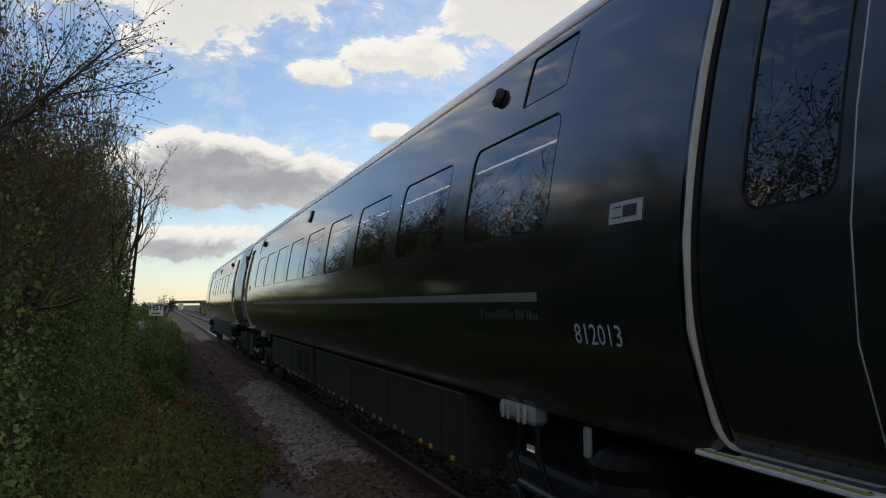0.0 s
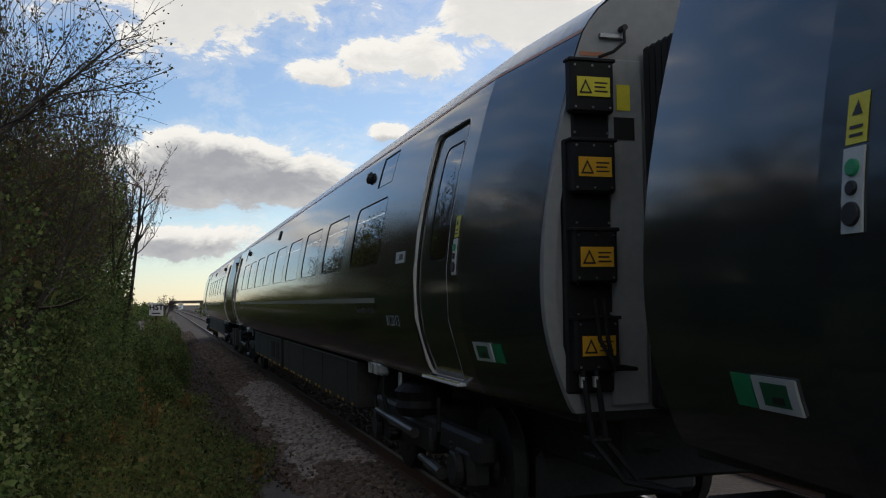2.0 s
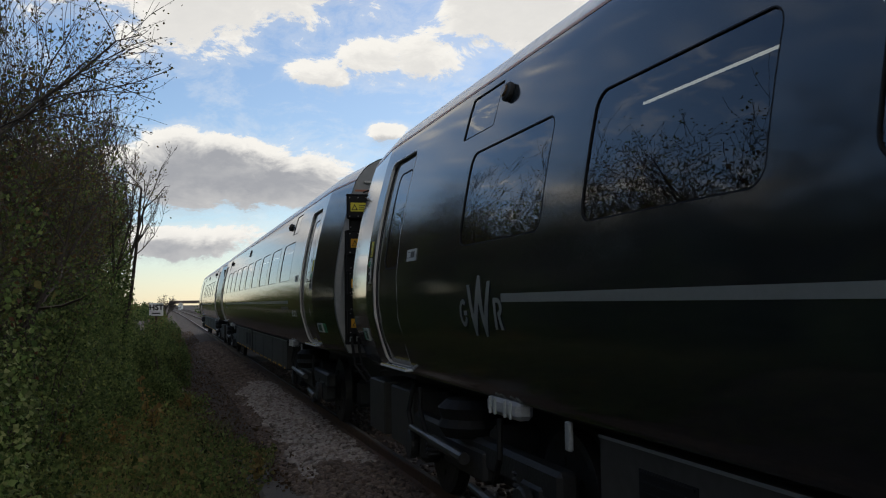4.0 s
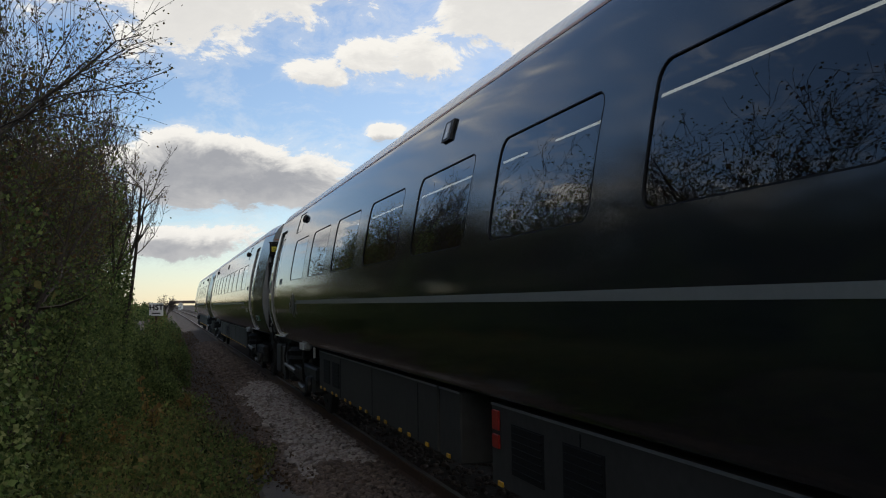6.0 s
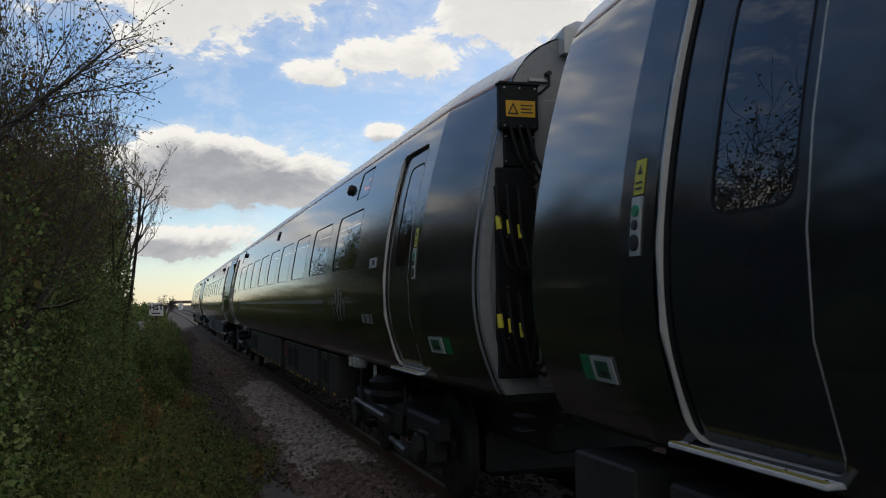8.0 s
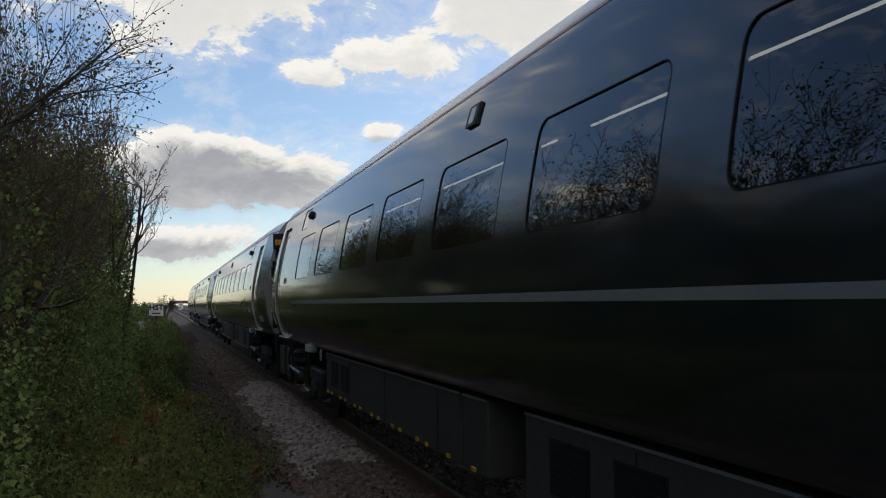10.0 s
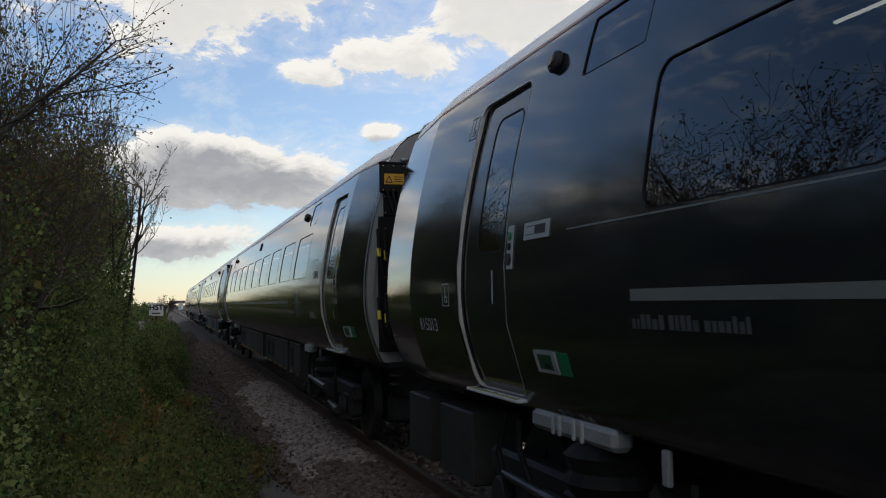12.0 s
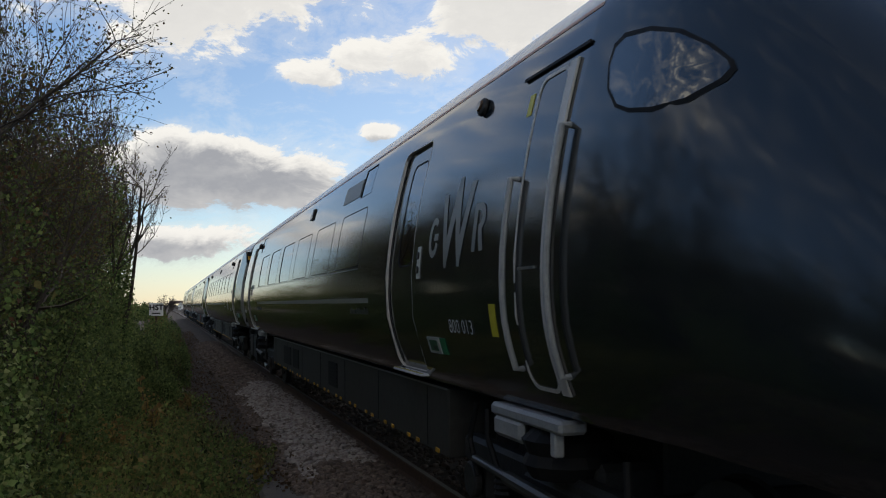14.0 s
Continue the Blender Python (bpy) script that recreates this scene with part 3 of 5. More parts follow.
def door_buttons(car, v, ends, triangle=True):
    b = part("button_panel", plate(v, v + 0.085, 1.90, 2.15, 0.002, 0.006, ends), WHITE, car, "pale door control plate")
    for z, m, r in ((2.09, SIGNGREEN, 0.026), (2.03, BLACKINK, 0.022), (1.955, BLACKINK, 0.036)):
        p = skin(v + 0.042, z, 0.012, ends)
        part("button", disc(p, skin_normal(z), r, 0.014, 14, 0.003), m, b)
    if triangle:
        y = part("door_label", plate(v, v + 0.085, 2.16, 2.31, 0.002, 0.002, ends), YELLOW, car, "yellow warning label")
        q = poly_on_side([(v + 0.02, 2.245), (v + 0.065, 2.245), (v + 0.0425, 2.29)][::-1], 0.006, ends)
        part("label_mark", join(q, plate(v + 0.015, v + 0.07, 2.18, 2.19, 0.005, 0.001, ends), plate(v + 0.015, v + 0.07, 2.205, 2.215, 0.005, 0.001, ends)), BLACKINK, y)


def data_panel(car, v0, v1, ends, green_first):
    """The framed socket panel and its green plate low on the side; v0 < v1."""
    a, b = (v0, v1)
    p = part("socket_panel", plate(a, b, 1.33, 1.45, 0.002, 0.01, ends), WHITE, car, "pale framed socket panel")
    part("socket", plate(a + 0.05, b - 0.05, 1.35, 1.43, 0.012, 0.002, ends), SOCKET, p, "green socket plate")
    part("socket_slot", plate(a + 0.08, a + 0.15, 1.36, 1.385, 0.0145, 0.002, ends), BLACKINK, p)
    g0 = b + 0.02 if green_first else a - 0.15
    part("green_plate", plate(g0, g0 + 0.13, 1.33, 1.45, 0.002, 0.004, ends), SIGNGREEN, car, "green plate")


def number_display(car, v0, v1, ends):
    p = part("seat_display", plate(v0, v1, 2.05, 2.145, 0.002, 0.006, ends), WHITE, car, "pale sign plate")
    part("display_screen", plate(v0 + 0.04, v0 + (v1 - v0) * 0.55, 2.075, 2.125, 0.008, 0.002, ends), BLACKINK, p)
    part("display_frame", join(plate(v0 + (v1 - v0) * 0.62, v1 - 0.03, 2.075, 2.08, 0.008, 0.002, ends), plate(v0 + (v1 - v0) * 0.62, v1 - 0.03, 2.12, 2.125, 0.008, 0.002, ends)), BLACKINK, p)


def bulb(car, v, z, ends):
    """The round door indicator lamp in its housing, at the cantrail."""
    n = skin_normal(z)
    p = skin(v, z, 0.0, ends)
    h = part("indicator_lamp", disc(p + n * 0.018, n, 0.066, 0.045, 20, 0.012), FRAMEDARK, car, "dark round indicator lamp")
    part("lamp_lens", disc(p + n * 0.045, n, 0.042, 0.02, 16, 0.006), LENS, h, "dull amber lens")


def carriage(label, centre, spec):
    """An intermediate or driving carriage, front towards +y."""
    car = tagged(new("train_carriage"), label=label, category="train carriage", group="carriages of the train")
    car.location = (XC, centre, 0)
    CARS.append((car, centre))
    ends = spec.get("ends", TWO_ENDS)
    vlo, vhi = spec.get("span", (-12.36, 12.47))
    wins, doors = spec["windows"], spec["doors"]
    for sign in (-1, 1):
        holes = [(a, b, *WIN_Z, 0.09) for a, b in wins] + [(a, b, 2.875, 3.185, 0.02) for a, b in spec.get("small", ())]
        holes += [(a, b, *DOOR_Z, 0.10) for a, b in doors]
        vs, fs, ns = side_mesh(vlo, vhi, holes, sign, ends)
        put("side_wall", mesh_of("side_wall", vs, fs, GREEN, normals=ns), car, "glossy dark green side")
        for a, b in wins:
            window(car, a, b, *WIN_Z, 0.09, sign, ends)
        for a, b in spec.get("small", ()):
            window(car, a, b, 2.875, 3.185, 0.02, sign, ends)
        for a, b in doors:
            passenger_door(car, a, b, sign, ends, spec.get("figure") if sign < 0 and a > 0 else None)
    # roof with its orange line, loft over the length
    stations = sorted({vlo, vhi, *[e - s * 1.25 for e, s in ends]})
    line = ROOFLINE + [(z, -x) for z, x in ROOFLINE[-2::-1]]
    vs, fs, mi = [], [], []
    for v in stations:
        t = taper(v, ends)
        for z, x in line:
            vs.append(((x - math.copysign(t * min(1, abs(x)), x)) * -1 if abs(x) > 1e-6 else 0, v, z))
    n = len(line)
    for i in range(len(stations) - 1):
        for k in range(n - 1):
            fs.append((i * n + k, i * n + k + 1, (i + 1) * n + k + 1, (i + 1) * n + k))
    part("roof", (vs, fs), ROOF, car, "weathered grey roof", smooth=True)
    for sign in (-1, 1):
        g = []
        for a, b in zip(stations[:-1], stations[1:]):
            q = [skin(a, 3.25, 0.003, ends, sign), skin(a, 3.276, 0.003, ends, sign), skin(b, 3.276, 0.003, ends, sign), skin(b, 3.25, 0.003, ends, sign)]
            g.append((q, [(0, 1, 2, 3) if sign < 0 else (3, 2, 1, 0)]))
        part("cantrail_line", join(*g), ORANGE, car, "orange line along the cantrail")
    # the saloon inside: lining, floor, ceiling and its strip lamps
    part("saloon_floor", box(-1.03, 1.03, vlo + 0.05, vhi - 0.05, 1.12, 1.2), LINING, car)
    part("saloon_ceiling", box(-0.95, 0.95, vlo + 0.05, vhi - 0.05, 3.1, 3.14), LINING, car)
    for a in spec.get("walls", (vlo + 3.9, vhi - 3.9)):
        part("partition", box(-1.1, 1.1, a, a + 0.04, 1.2, 3.1), LINING, car)
    for a, b in spec.get("lamps", ((-7.4, -0.3), (0.3, 7.4))):
        part("saloon_lamp", box(-0.385, -0.365, a, b, 2.935, 2.95, 0.005), LAMPLINE, car, "lit strip lamp")
    # underframe behind the cases
    part("underframe", box(-0.6, 0.6, vlo + 0.3, vhi - 0.3, 0.62, 1.03, 0.02), FRAMEDARK, car, "dark underframe")
    # solebar under the side
    part("solebar", box(-1.02, 1.02, vlo + 0.02, vhi - 0.02, 1.03, 1.1, 0.01), FRAMEDARK, car)
    for a, b, g in spec.get("cases", ()):
        for sign in (-1, 1):
            skirt_run(car, a, b, sign=sign, grilles=g)
    for y in spec.get("bogies", (-9.0, 9.0)):
        bogie(car, y, 1)
    for a, b in spec.get("end_boxes", ()):
        part("battery_box", box(-1.09, -0.7, a, b, 0.36, 0.9, 0.015), SKIRT, car, "grey equipment box")
    if spec.get("stripe"):
        a, b = spec["stripe"]
        part("waist_stripe", plate(a, b, 1.712, 1.762, 0.002, 0.001, ends), DECAL, car, "pale grey waist stripe")
    if spec.get("vents"):
        for v in spec["vents"]:
            n = part("cantrail_vent", plate(v - 0.11, v + 0.11, 2.96, 3.12, 0.002, 0.02, ends), FRAMEDARK, car, "dark cantrail vent")
            part("vent_rim", plate(v - 0.05, v + 0.05, 2.98, 3.1, 0.022, 0.004, ends), ROOF, n)
    return car


def rear_end(car, number, logo=False, kind="boxes", ends=TWO_ENDS):
    """What the -y end of an intermediate carriage carries."""
    rear_wall(car, -12.36, -1, kind)
    number_display(car, -9.66, -9.37, ends)
    door_buttons(car, -11.12, ends)
    data_panel(car, -11.60, -11.33, ends, False)
    part("fleet_number", text_geo(number, 0.097, -8.965, 1.510, 0.006, ends, 1.20), NUMERAL, car, "pale grey fleet number")
    bulb(car, -7.45, 3.05, ends)
    footstep(car, -7.76, ends)
    if logo:
        zig_logo(car, -7.29, 1.505, 0.81, 0.385, ends)
        bars_of_text(car, -6.58, -5.75, 1.615, 1.665, ends)
    else:
        bars_of_text(car, -8.53, -7.6, 1.615, 1.665, ends)


def front_end(car, ends=TWO_ENDS, logo=False, stripe_text=None, disabled=None):
    """What the +y end carries."""
    rear_wall(car, 12.49, 1, "cables")
    if disabled:
        number_display(car, 8.42, 8.76, ends)
        door_buttons(car, 8.93, ends, False)
        data_panel(car, 8.44, 8.72, ends, False)
    else:
        number_display(car, 9.36, 9.64, ends)
        door_buttons(car, 11.04, ends)
        data_panel(car, 11.43, 11.69, ends, True)
    footstep(car, 8.55 if disabled else 7.85, ends, 0.52 if disabled else 0.28)
    bulb(car, 7.75 if not disabled else 8.72, 3.05, ends)
    if logo:
        zig_logo(car, 8.21, 1.495, 0.82, 0.385, ends)
    if stripe_text:
        bars_of_text(car, stripe_text - 0.86, stripe_text, 1.595, 1.655, ends, paint=DECALMID)


def wins(first, n, pitch=1.93, width=1.43):
    return tuple((first + k * pitch, first + k * pitch + width) for k in range(n))


UNDERFLOOR = ((-6.39, -5.62, ()), (-5.55, -4.97, ((-5.50, -5.15),)), (-4.72, -0.80, ((-2.50, -1.99), (-1.71, -1.19))), (-0.10, 0.45, ()), (0.52, 6.62, ((5.0, 5.5), (5.7, 6.2))))
MID = dict(doors=((-10.89, -9.99), (10.0, 10.91)), small=((-8.59, -7.95), (7.95, 8.59)), span=(-12.36, 12.49))
c812 = carriage("glossy dark green intermediate carriage with nine windows", 25.17 + 13, dict(MID, windows=wins(-8.63, 9),
    stripe=(4.47 - 13, 21.4 - 13), vents=(13.9 - 13,), cases=((-6.53, 0.6, ()), (0.95, 6.6, ((1.3, 1.85), (2.1, 2.7)))), end_boxes=((10.5, 11.3), (11.6, 12.3))))
rear_end(c812, "812013")
front_end(c812, stripe_text=8.4)
c813 = carriage("glossy dark green intermediate carriage with pale mark", -0.83 + 13, dict(MID, windows=wins(-8.61, 9),
    stripe=(-6.59, 20.4 - 13), vents=(13.0 - 13,), cases=UNDERFLOOR, end_boxes=((10.48, 11.31), (11.62, 12.31))))
for z, h in ((0.86, 0.13), (0.74, 0.09)):
    part("red_tag", box(-1.135, -1.118, -0.98, -0.86, z, z + h, 0.004), REDTAG, c813, "small red tag")
rear_end(c813, "813013", logo=True, kind="cables")
front_end(c813, logo=True)
c814 = carriage("glossy dark green intermediate carriage with waist stripe", -26.64 + 13, dict(MID, windows=wins(-8.61, 9),
    stripe=(-6.59, 8.6), vents=(13.0 - 13,), cases=UNDERFLOOR, end_boxes=((10.48, 11.31), (11.62, 12.31))))
rear_end(c814, "814013", logo=True, kind="cables")
front_end(c814, stripe_text=8.6)


# ---- driving carriages ----
def nose(car, y0, s):
    """The streamlined cab beyond y0, towards s, lofted from shrinking sections, with windscreen, side window and coupler cover."""
    line = PROFILE + ROOFLINE[1:]
    st = [(0.0, 1.0, 1.0, 0.0), (0.3, 0.995, 0.992, 0.0), (0.6, 0.985, 0.965, 0.0), (0.85, 0.97, 0.925, 0.0), (1.1, 0.945, 0.86, -0.02), (1.4, 0.91, 0.77, -0.04), (1.7, 0.87, 0.67, -0.07), (2.0, 0.82, 0.575, -0.1), (2.4, 0.73, 0.47, -0.15), (2.8, 0.60, 0.37, -0.2), (3.1, 0.42, 0.29, -0.24), (3.25, 0.2, 0.22, -0.25)]
    n = 2 * len(line) - 1
    vs, fs = [], []
    z0 = 1.09
    for d, sx, sz, dz in st:
        ring = [(-x * sx, z0 + dz * 0.8 + (z - z0) * sz) for z, x in line]
        ring += [(-a, b) for a, b in ring[-2::-1]]
        vs += [(a, y0 + s * d, b) for a, b in ring]
    for i in range(len(st) - 1):
        for k in range(n - 1):
            q = (i * n + k, i * n + k + 1, (i + 1) * n + k + 1, (i + 1) * n + k)
            fs.append(q if s > 0 else q[::-1])
    fs.append(tuple(range(len(vs) - n, len(vs))))
    part("nose", (vs, fs), GREEN, car, "glossy dark green streamlined nose", smooth=True)

    def on(d, z, out):
        sx = float(np.interp(d, [q[0] for q in st], [q[1] for q in st]))
        sz = float(np.interp(d, [q[0] for q in st], [q[2] for q in st]))
        dz = float(np.interp(d, [q[0] for q in st], [q[3] for q in st]))
        zz = z0 + (z - z0 - dz * 0.8) / sz
        return Vector((-(half_width(zz) * sx + out), y0 + s * d, z))

    # cab side window: rounded, tapering forward
    out = [(0.29 + (a - 0.29) * 0.86, b) for a, b in ((0.40, 2.965), (0.65, 2.935), (0.9, 2.865), (1.12, 2.76), (1.26, 2.67), (1.29, 2.63), (1.25, 2.595), (1.05, 2.55), (0.8, 2.555), (0.6, 2.585), (0.46, 2.63), (0.34, 2.73), (0.29, 2.85), (0.31, 2.935))]
    c = (sum(p[0] for p in out) / len(out), sum(p[1] for p in out) / len(out))
    m = len(out)
    big = [(c[0] + (p[0] - c[0]) * 1.07, c[1] + (p[1] - c[1]) * 1.13) for p in out]
    for sx in (1, -1):
        def M(v): return Vector((v.x * sx, v.y, v.z))
        rim = [M(on(*p, 0.004)) for p in big] + [M(on(*p, 0.008)) for p in out]
        fl = sx * s
        w = part("cab_window", (rim, [(k, (k + 1) % m, m + (k + 1) % m, m + k)[::1 if fl < 0 else -1] for k in range(m)]), RUBBER, car, smooth=False)
        mids = [(c[0] + (p[0] - c[0]) * 0.5, c[1] + (p[1] - c[1]) * 0.5) for p in out]
        vs2 = [M(on(*p, 0.007)) for p in out] + [M(on(*p, 0.007)) for p in mids] + [M(on(*c, 0.007))]
        f2 = [(k, (k + 1) % m, m + (k + 1) % m, m + k)[::1 if fl < 0 else -1] for k in range(m)] + [(m + k, m + (k + 1) % m, 2 * m)[::1 if fl < 0 else -1] for k in range(m)]
        part("pane", (vs2, f2), CABGLASS, w, "dark cab glass", smooth=True)
    # windscreen, seen edge-on
    g = []
    for d in (1.35, 1.7, 2.05, 2.35, 2.6):
        sx, sz, dz = (float(np.interp(d, [q[0] for q in st], [q[k] for q in st])) for k in (1, 2, 3))
        g.append([(-0.72 * sx, y0 + s * d, z0 + dz * 0.8 + (half_top(0.72) - z0) * sz + 0.01), (0, y0 + s * d, z0 + dz * 0.8 + (3.63 - z0) * sz + 0.015), (0.72 * sx, y0 + s * d, z0 + dz * 0.8 + (half_top(0.72) - z0) * sz + 0.01)])
    vs3 = [p for r in g for p in r]
    f3 = [(3 * i + k, 3 * i + k + 1, 3 * i + k + 4, 3 * i + k + 3) for i in range(len(g) - 1) for k in range(2)]
    part("windscreen", (vs3, f3), CABGLASS, car, "dark raked windscreen", smooth=True)
    part("obstacle_guard", box(-1.0, 1.0, y0 + s * 1.6, y0 + s * 2.6, 0.3, 0.95, 0.08), FRAMEDARK, car)


def half_top(x):
    return float(np.interp(x, [p[1] for p in ROOFLINE[::-1]], [p[0] for p in ROOFLINE[::-1]]))


CABGLASS = mat("cab_glass", (0.004, 0.005, 0.006), rough=0.02, vary=0.05, spec=0.9, coat=1.0)


def cab_door(car, v0, v1, ends):
    """The narrow crew door with its long silver handrails and step pockets."""
    part("cab_door_frame", rim_geo(v0, v1, 1.22, 3.0, 0.10, 0.022, 0.006, 0.03, -1, ends), FRAMEGREY, car, "silver door surround")
    g = part("cab_door", pane_geo(v0 + 0.02, v1 - 0.02, 1.24, 2.98, 0.08, -0.02, -1, ends, 14), GREEN, car, "closed green crew door", smooth=True)
    m = (v0 + v1) / 2
    part("pane_rim", rim_geo(m - 0.15, m + 0.15, 2.13, 2.86, 0.06, 0.018, -0.012, 0.02, -1, ends), RUBBER, g)
    part("pane", pane_geo(m - 0.135, m + 0.135, 2.145, 2.845, 0.05, -0.014, -1, ends), CABGLASS, g, "dark door glass", smooth=True)
    part("door_edge_trim", plate(v0 - 0.10, v0 - 0.004, 1.22, 3.0, 0.003, 0.014, ends), FRAMEGREY, car, "broad silver door trim")
    for v, z1 in ((v1 + 0.06, 2.42), (v0 - 0.16, 2.62)):
        zs = np.linspace(1.33, z1, 9)
        part("handrail", tube([skin(v, 1.33, 0.0, ends)] + [skin(v, z, 0.05, ends) for z in zs] + [skin(v, z1, 0.0, ends)], 0.019, 8), CASTING, car, "silver grab handrail")
    for z in (1.36, 1.80):
        p = part("step_pocket", plate(m - 0.13, m + 0.16, z, z + 0.17, -0.012, 0.002, ends), FRAMEGREY, g, "pale recessed step pocket")
        part("pocket_tread", box(-half_width(z) - 0.01, -half_width(z) + 0.08, m - 0.1, m + 0.13, z + 0.09, z + 0.105), STEEL, p)
    part("door_head", plate(v0 - 0.2, v1 + 0.28, 3.045, 3.065, 0.002, 0.014, ends), RUBBER, car)
    part("door_tag", plate(v1 + 0.06, v1 + 0.13, 2.8, 2.93, 0.002, 0.002, ends), YELLOW, car, "yellow label")


def driving(label, centre, s):
    """A driving carriage with its cab towards s (-1: towards -y)."""
    e1 = ((12.49 * -s, -s),)
    def d(x): return (13 - x + (0.85 if x > 14 else 0.0)) if s < 0 else (x - 13)
    def pr(a, b): return tuple(sorted((d(a), d(b))))
    span = tuple(sorted((d(0.51), d(22.6))))
    doors = ((9.07, 9.97), (-5.83, -4.93)) if s < 0 else (pr(2.11, 3.01), pr(18.72, 19.62))
    windows = [(7.46 - 1.93 * k - 1.43, 7.46 - 1.93 * k) for k in range(3)] if s < 0 else [pr(4.5 + 1.93 * k, 5.93 + 1.93 * k) for k in range(6)]
    spec = dict(ends=e1, span=span, windows=windows, doors=doors, small=((7.66, 8.32), pr(16.85, 17.42)) if s < 0 else (pr(4.5, 5.1), pr(16.85, 17.42)), figure="1" if s < 0 else None,
                stripe=(-4.15, 7.54) if s < 0 else pr(5.28, 17.82), vents=(d(12.3),), bogies=(d(4.6), d(21.9)) if s < 0 else (d(4.0), d(21.0)),
                cases=((*pr(6.6, 19.9), ((-1.12, -0.45), (2.55, 3.3), (3.55, 4.6))),) if s < 0 else ((*pr(6.6, 12.0), ()), (*pr(12.2, 19.6), ())), end_boxes=(pr(0.69, 1.38), pr(1.69, 2.52)),
                walls=(d(5.3), d(18.4)), lamps=(pr(5.6, 12.6),))
    car = carriage(label, centre, spec)
    nose(car, d(22.6), s)
    part("crew_partition", box(-1.1, 1.1, d(22.4), d(22.5), 1.2, 3.1), LINING, car)
    return car, e1, d


c815, E5, D5 = driving("glossy dark green driving carriage with streamlined cab", -52.46 + 13, -1)
front_end(c815, E5, disabled=True, stripe_text=7.54)
part("fleet_number", text_geo("815013", 0.097, 11.0, 1.50, 0.006, E5, 1.18), NUMERAL, c815, "pale grey fleet number")
for v, z, h in ((10.25, 1.765, 0.16), (10.10, 2.93, 0.16)):
    w = h * 0.5
    p = part("access_sign", join(plate(v - w, v + w, z - h / 2, z - h / 2 + 0.008, 0.003, 0.001, E5), plate(v - w, v + w, z + h / 2 - 0.008, z + h / 2, 0.003, 0.001, E5), plate(v - w, v - w + 0.008, z - h / 2, z + h / 2, 0.003, 0.001, E5), plate(v + w - 0.008, v + w, z - h / 2, z + h / 2, 0.003, 0.001, E5)), WHITE, c815, "white wheelchair access sign")
    ring = [(v - 0.005 + 0.034 * math.cos(radians(a)), z - 0.025 + 0.034 * math.sin(radians(a))) for a in range(140, 401, 20)]
    rin = [(v - 0.005 + 0.025 * math.cos(radians(a)), z - 0.025 + 0.025 * math.sin(radians(a))) for a in range(140, 401, 20)]
    n = len(ring)
    part("access_mark", join(([skin(a, b, 0.004, E5) for a, b in ring + rin], [(k, k + 1, n + k + 1, n + k) for k in range(n - 1)]),
         plate(v + 0.0, v + 0.014, z - 0.02, z + 0.035, 0.003, 0.001, E5), plate(v - 0.03, v + 0.012, z - 0.024, z - 0.012, 0.003, 0.001, E5), plate(v - 0.04, v - 0.028, z - 0.055, z - 0.014, 0.003, 0.001, E5),
         poly_on_side([(v + 0.008 + 0.012 * math.cos(k), z + 0.05 + 0.012 * math.sin(k)) for k in np.linspace(0, 5.5, 8)], 0.004, E5)), WHITE, p)
bars_of_text(c815, -4.15, -3.2, 1.60, 1.665, E5)
part("sill_line", plate(-3.6, 8.2, 2.066, 2.074, 0.002, 0.001, E5), DECAL, c815, "thin pale line under the windows")
part("information_plate", plate(D5(16.8), D5(15.8), 2.90, 3.1, 0.002, 0.004, E5), DECAL, c815, "grey sign plate with small bars")
for k in (3, 4, 5):
    far = 7.46 - 1.93 * k
    part("blanking_panel", rim_geo(far - 1.43, far, *WIN_Z, 0.09, 0.010, 0.002, 0.002, -1, E5), RUBBER, c815, "black seal outlining a blanked window")
zig_logo(c815, -6.30, 1.955, 1.28, 0.63, E5)
part("fleet_number", text_geo("800 013", 0.097, -6.81, 1.50, 0.006, E5, 1.18), NUMERAL, c815, "pale grey fleet number")
part("yellow_plate", plate(-7.80, -7.69, 1.50, 1.70, 0.002, 0.003, E5), YELLOW, c815, "yellow plate")
p = part("button_panel", plate(-6.09, -6.01, 1.90, 2.15, 0.002, 0.006, E5), WHITE, c815, "pale door control plate")
for z in (2.08, 1.97):
    part("button", disc(skin(-6.05, z, 0.012, E5), skin_normal(z), 0.03, 0.014, 14, 0.003), BLACKINK, p)
data_panel(c815, -6.47, -6.17, E5, False)
bulb(c815, -7.08, 3.05, E5)
cab_door(c815, -8.55, -8.13, E5)
x = -half_width(1.1)
b = part("solebar_bracket", box(x - 0.05, x + 0.12, -8.45, -7.35, 0.99, 1.07, 0.02), CASTING, c815, "long cast silver bracket")
part("bracket_foot", box(x - 0.045, x + 0.02, -7.85, -7.38, 0.86, 1.0, 0.03), CASTING, b)
part("bracket_drop", box(x - 0.04, x + 0.02, -8.36, -8.29, 0.86, 1.0, 0.01), CASTING, b)
part("bogie_plate", box(x - 0.02, x, -8.08, -7.94, 0.55, 0.62), YELLOW, c815, "small yellow plate")

c811, E1, D1 = driving("glossy dark green leading driving carriage, seen far ahead", 51.17 + 13, 1)
rear_wall(c811, -12.40, -1, "boxes")
door_buttons(c811, D1(1.90), E1)
number_display(c811, D1(3.38), D1(3.66), E1)
bulb(c811, D1(5.5), 3.03, E1)
footstep(c811, D1(5.0), E1)


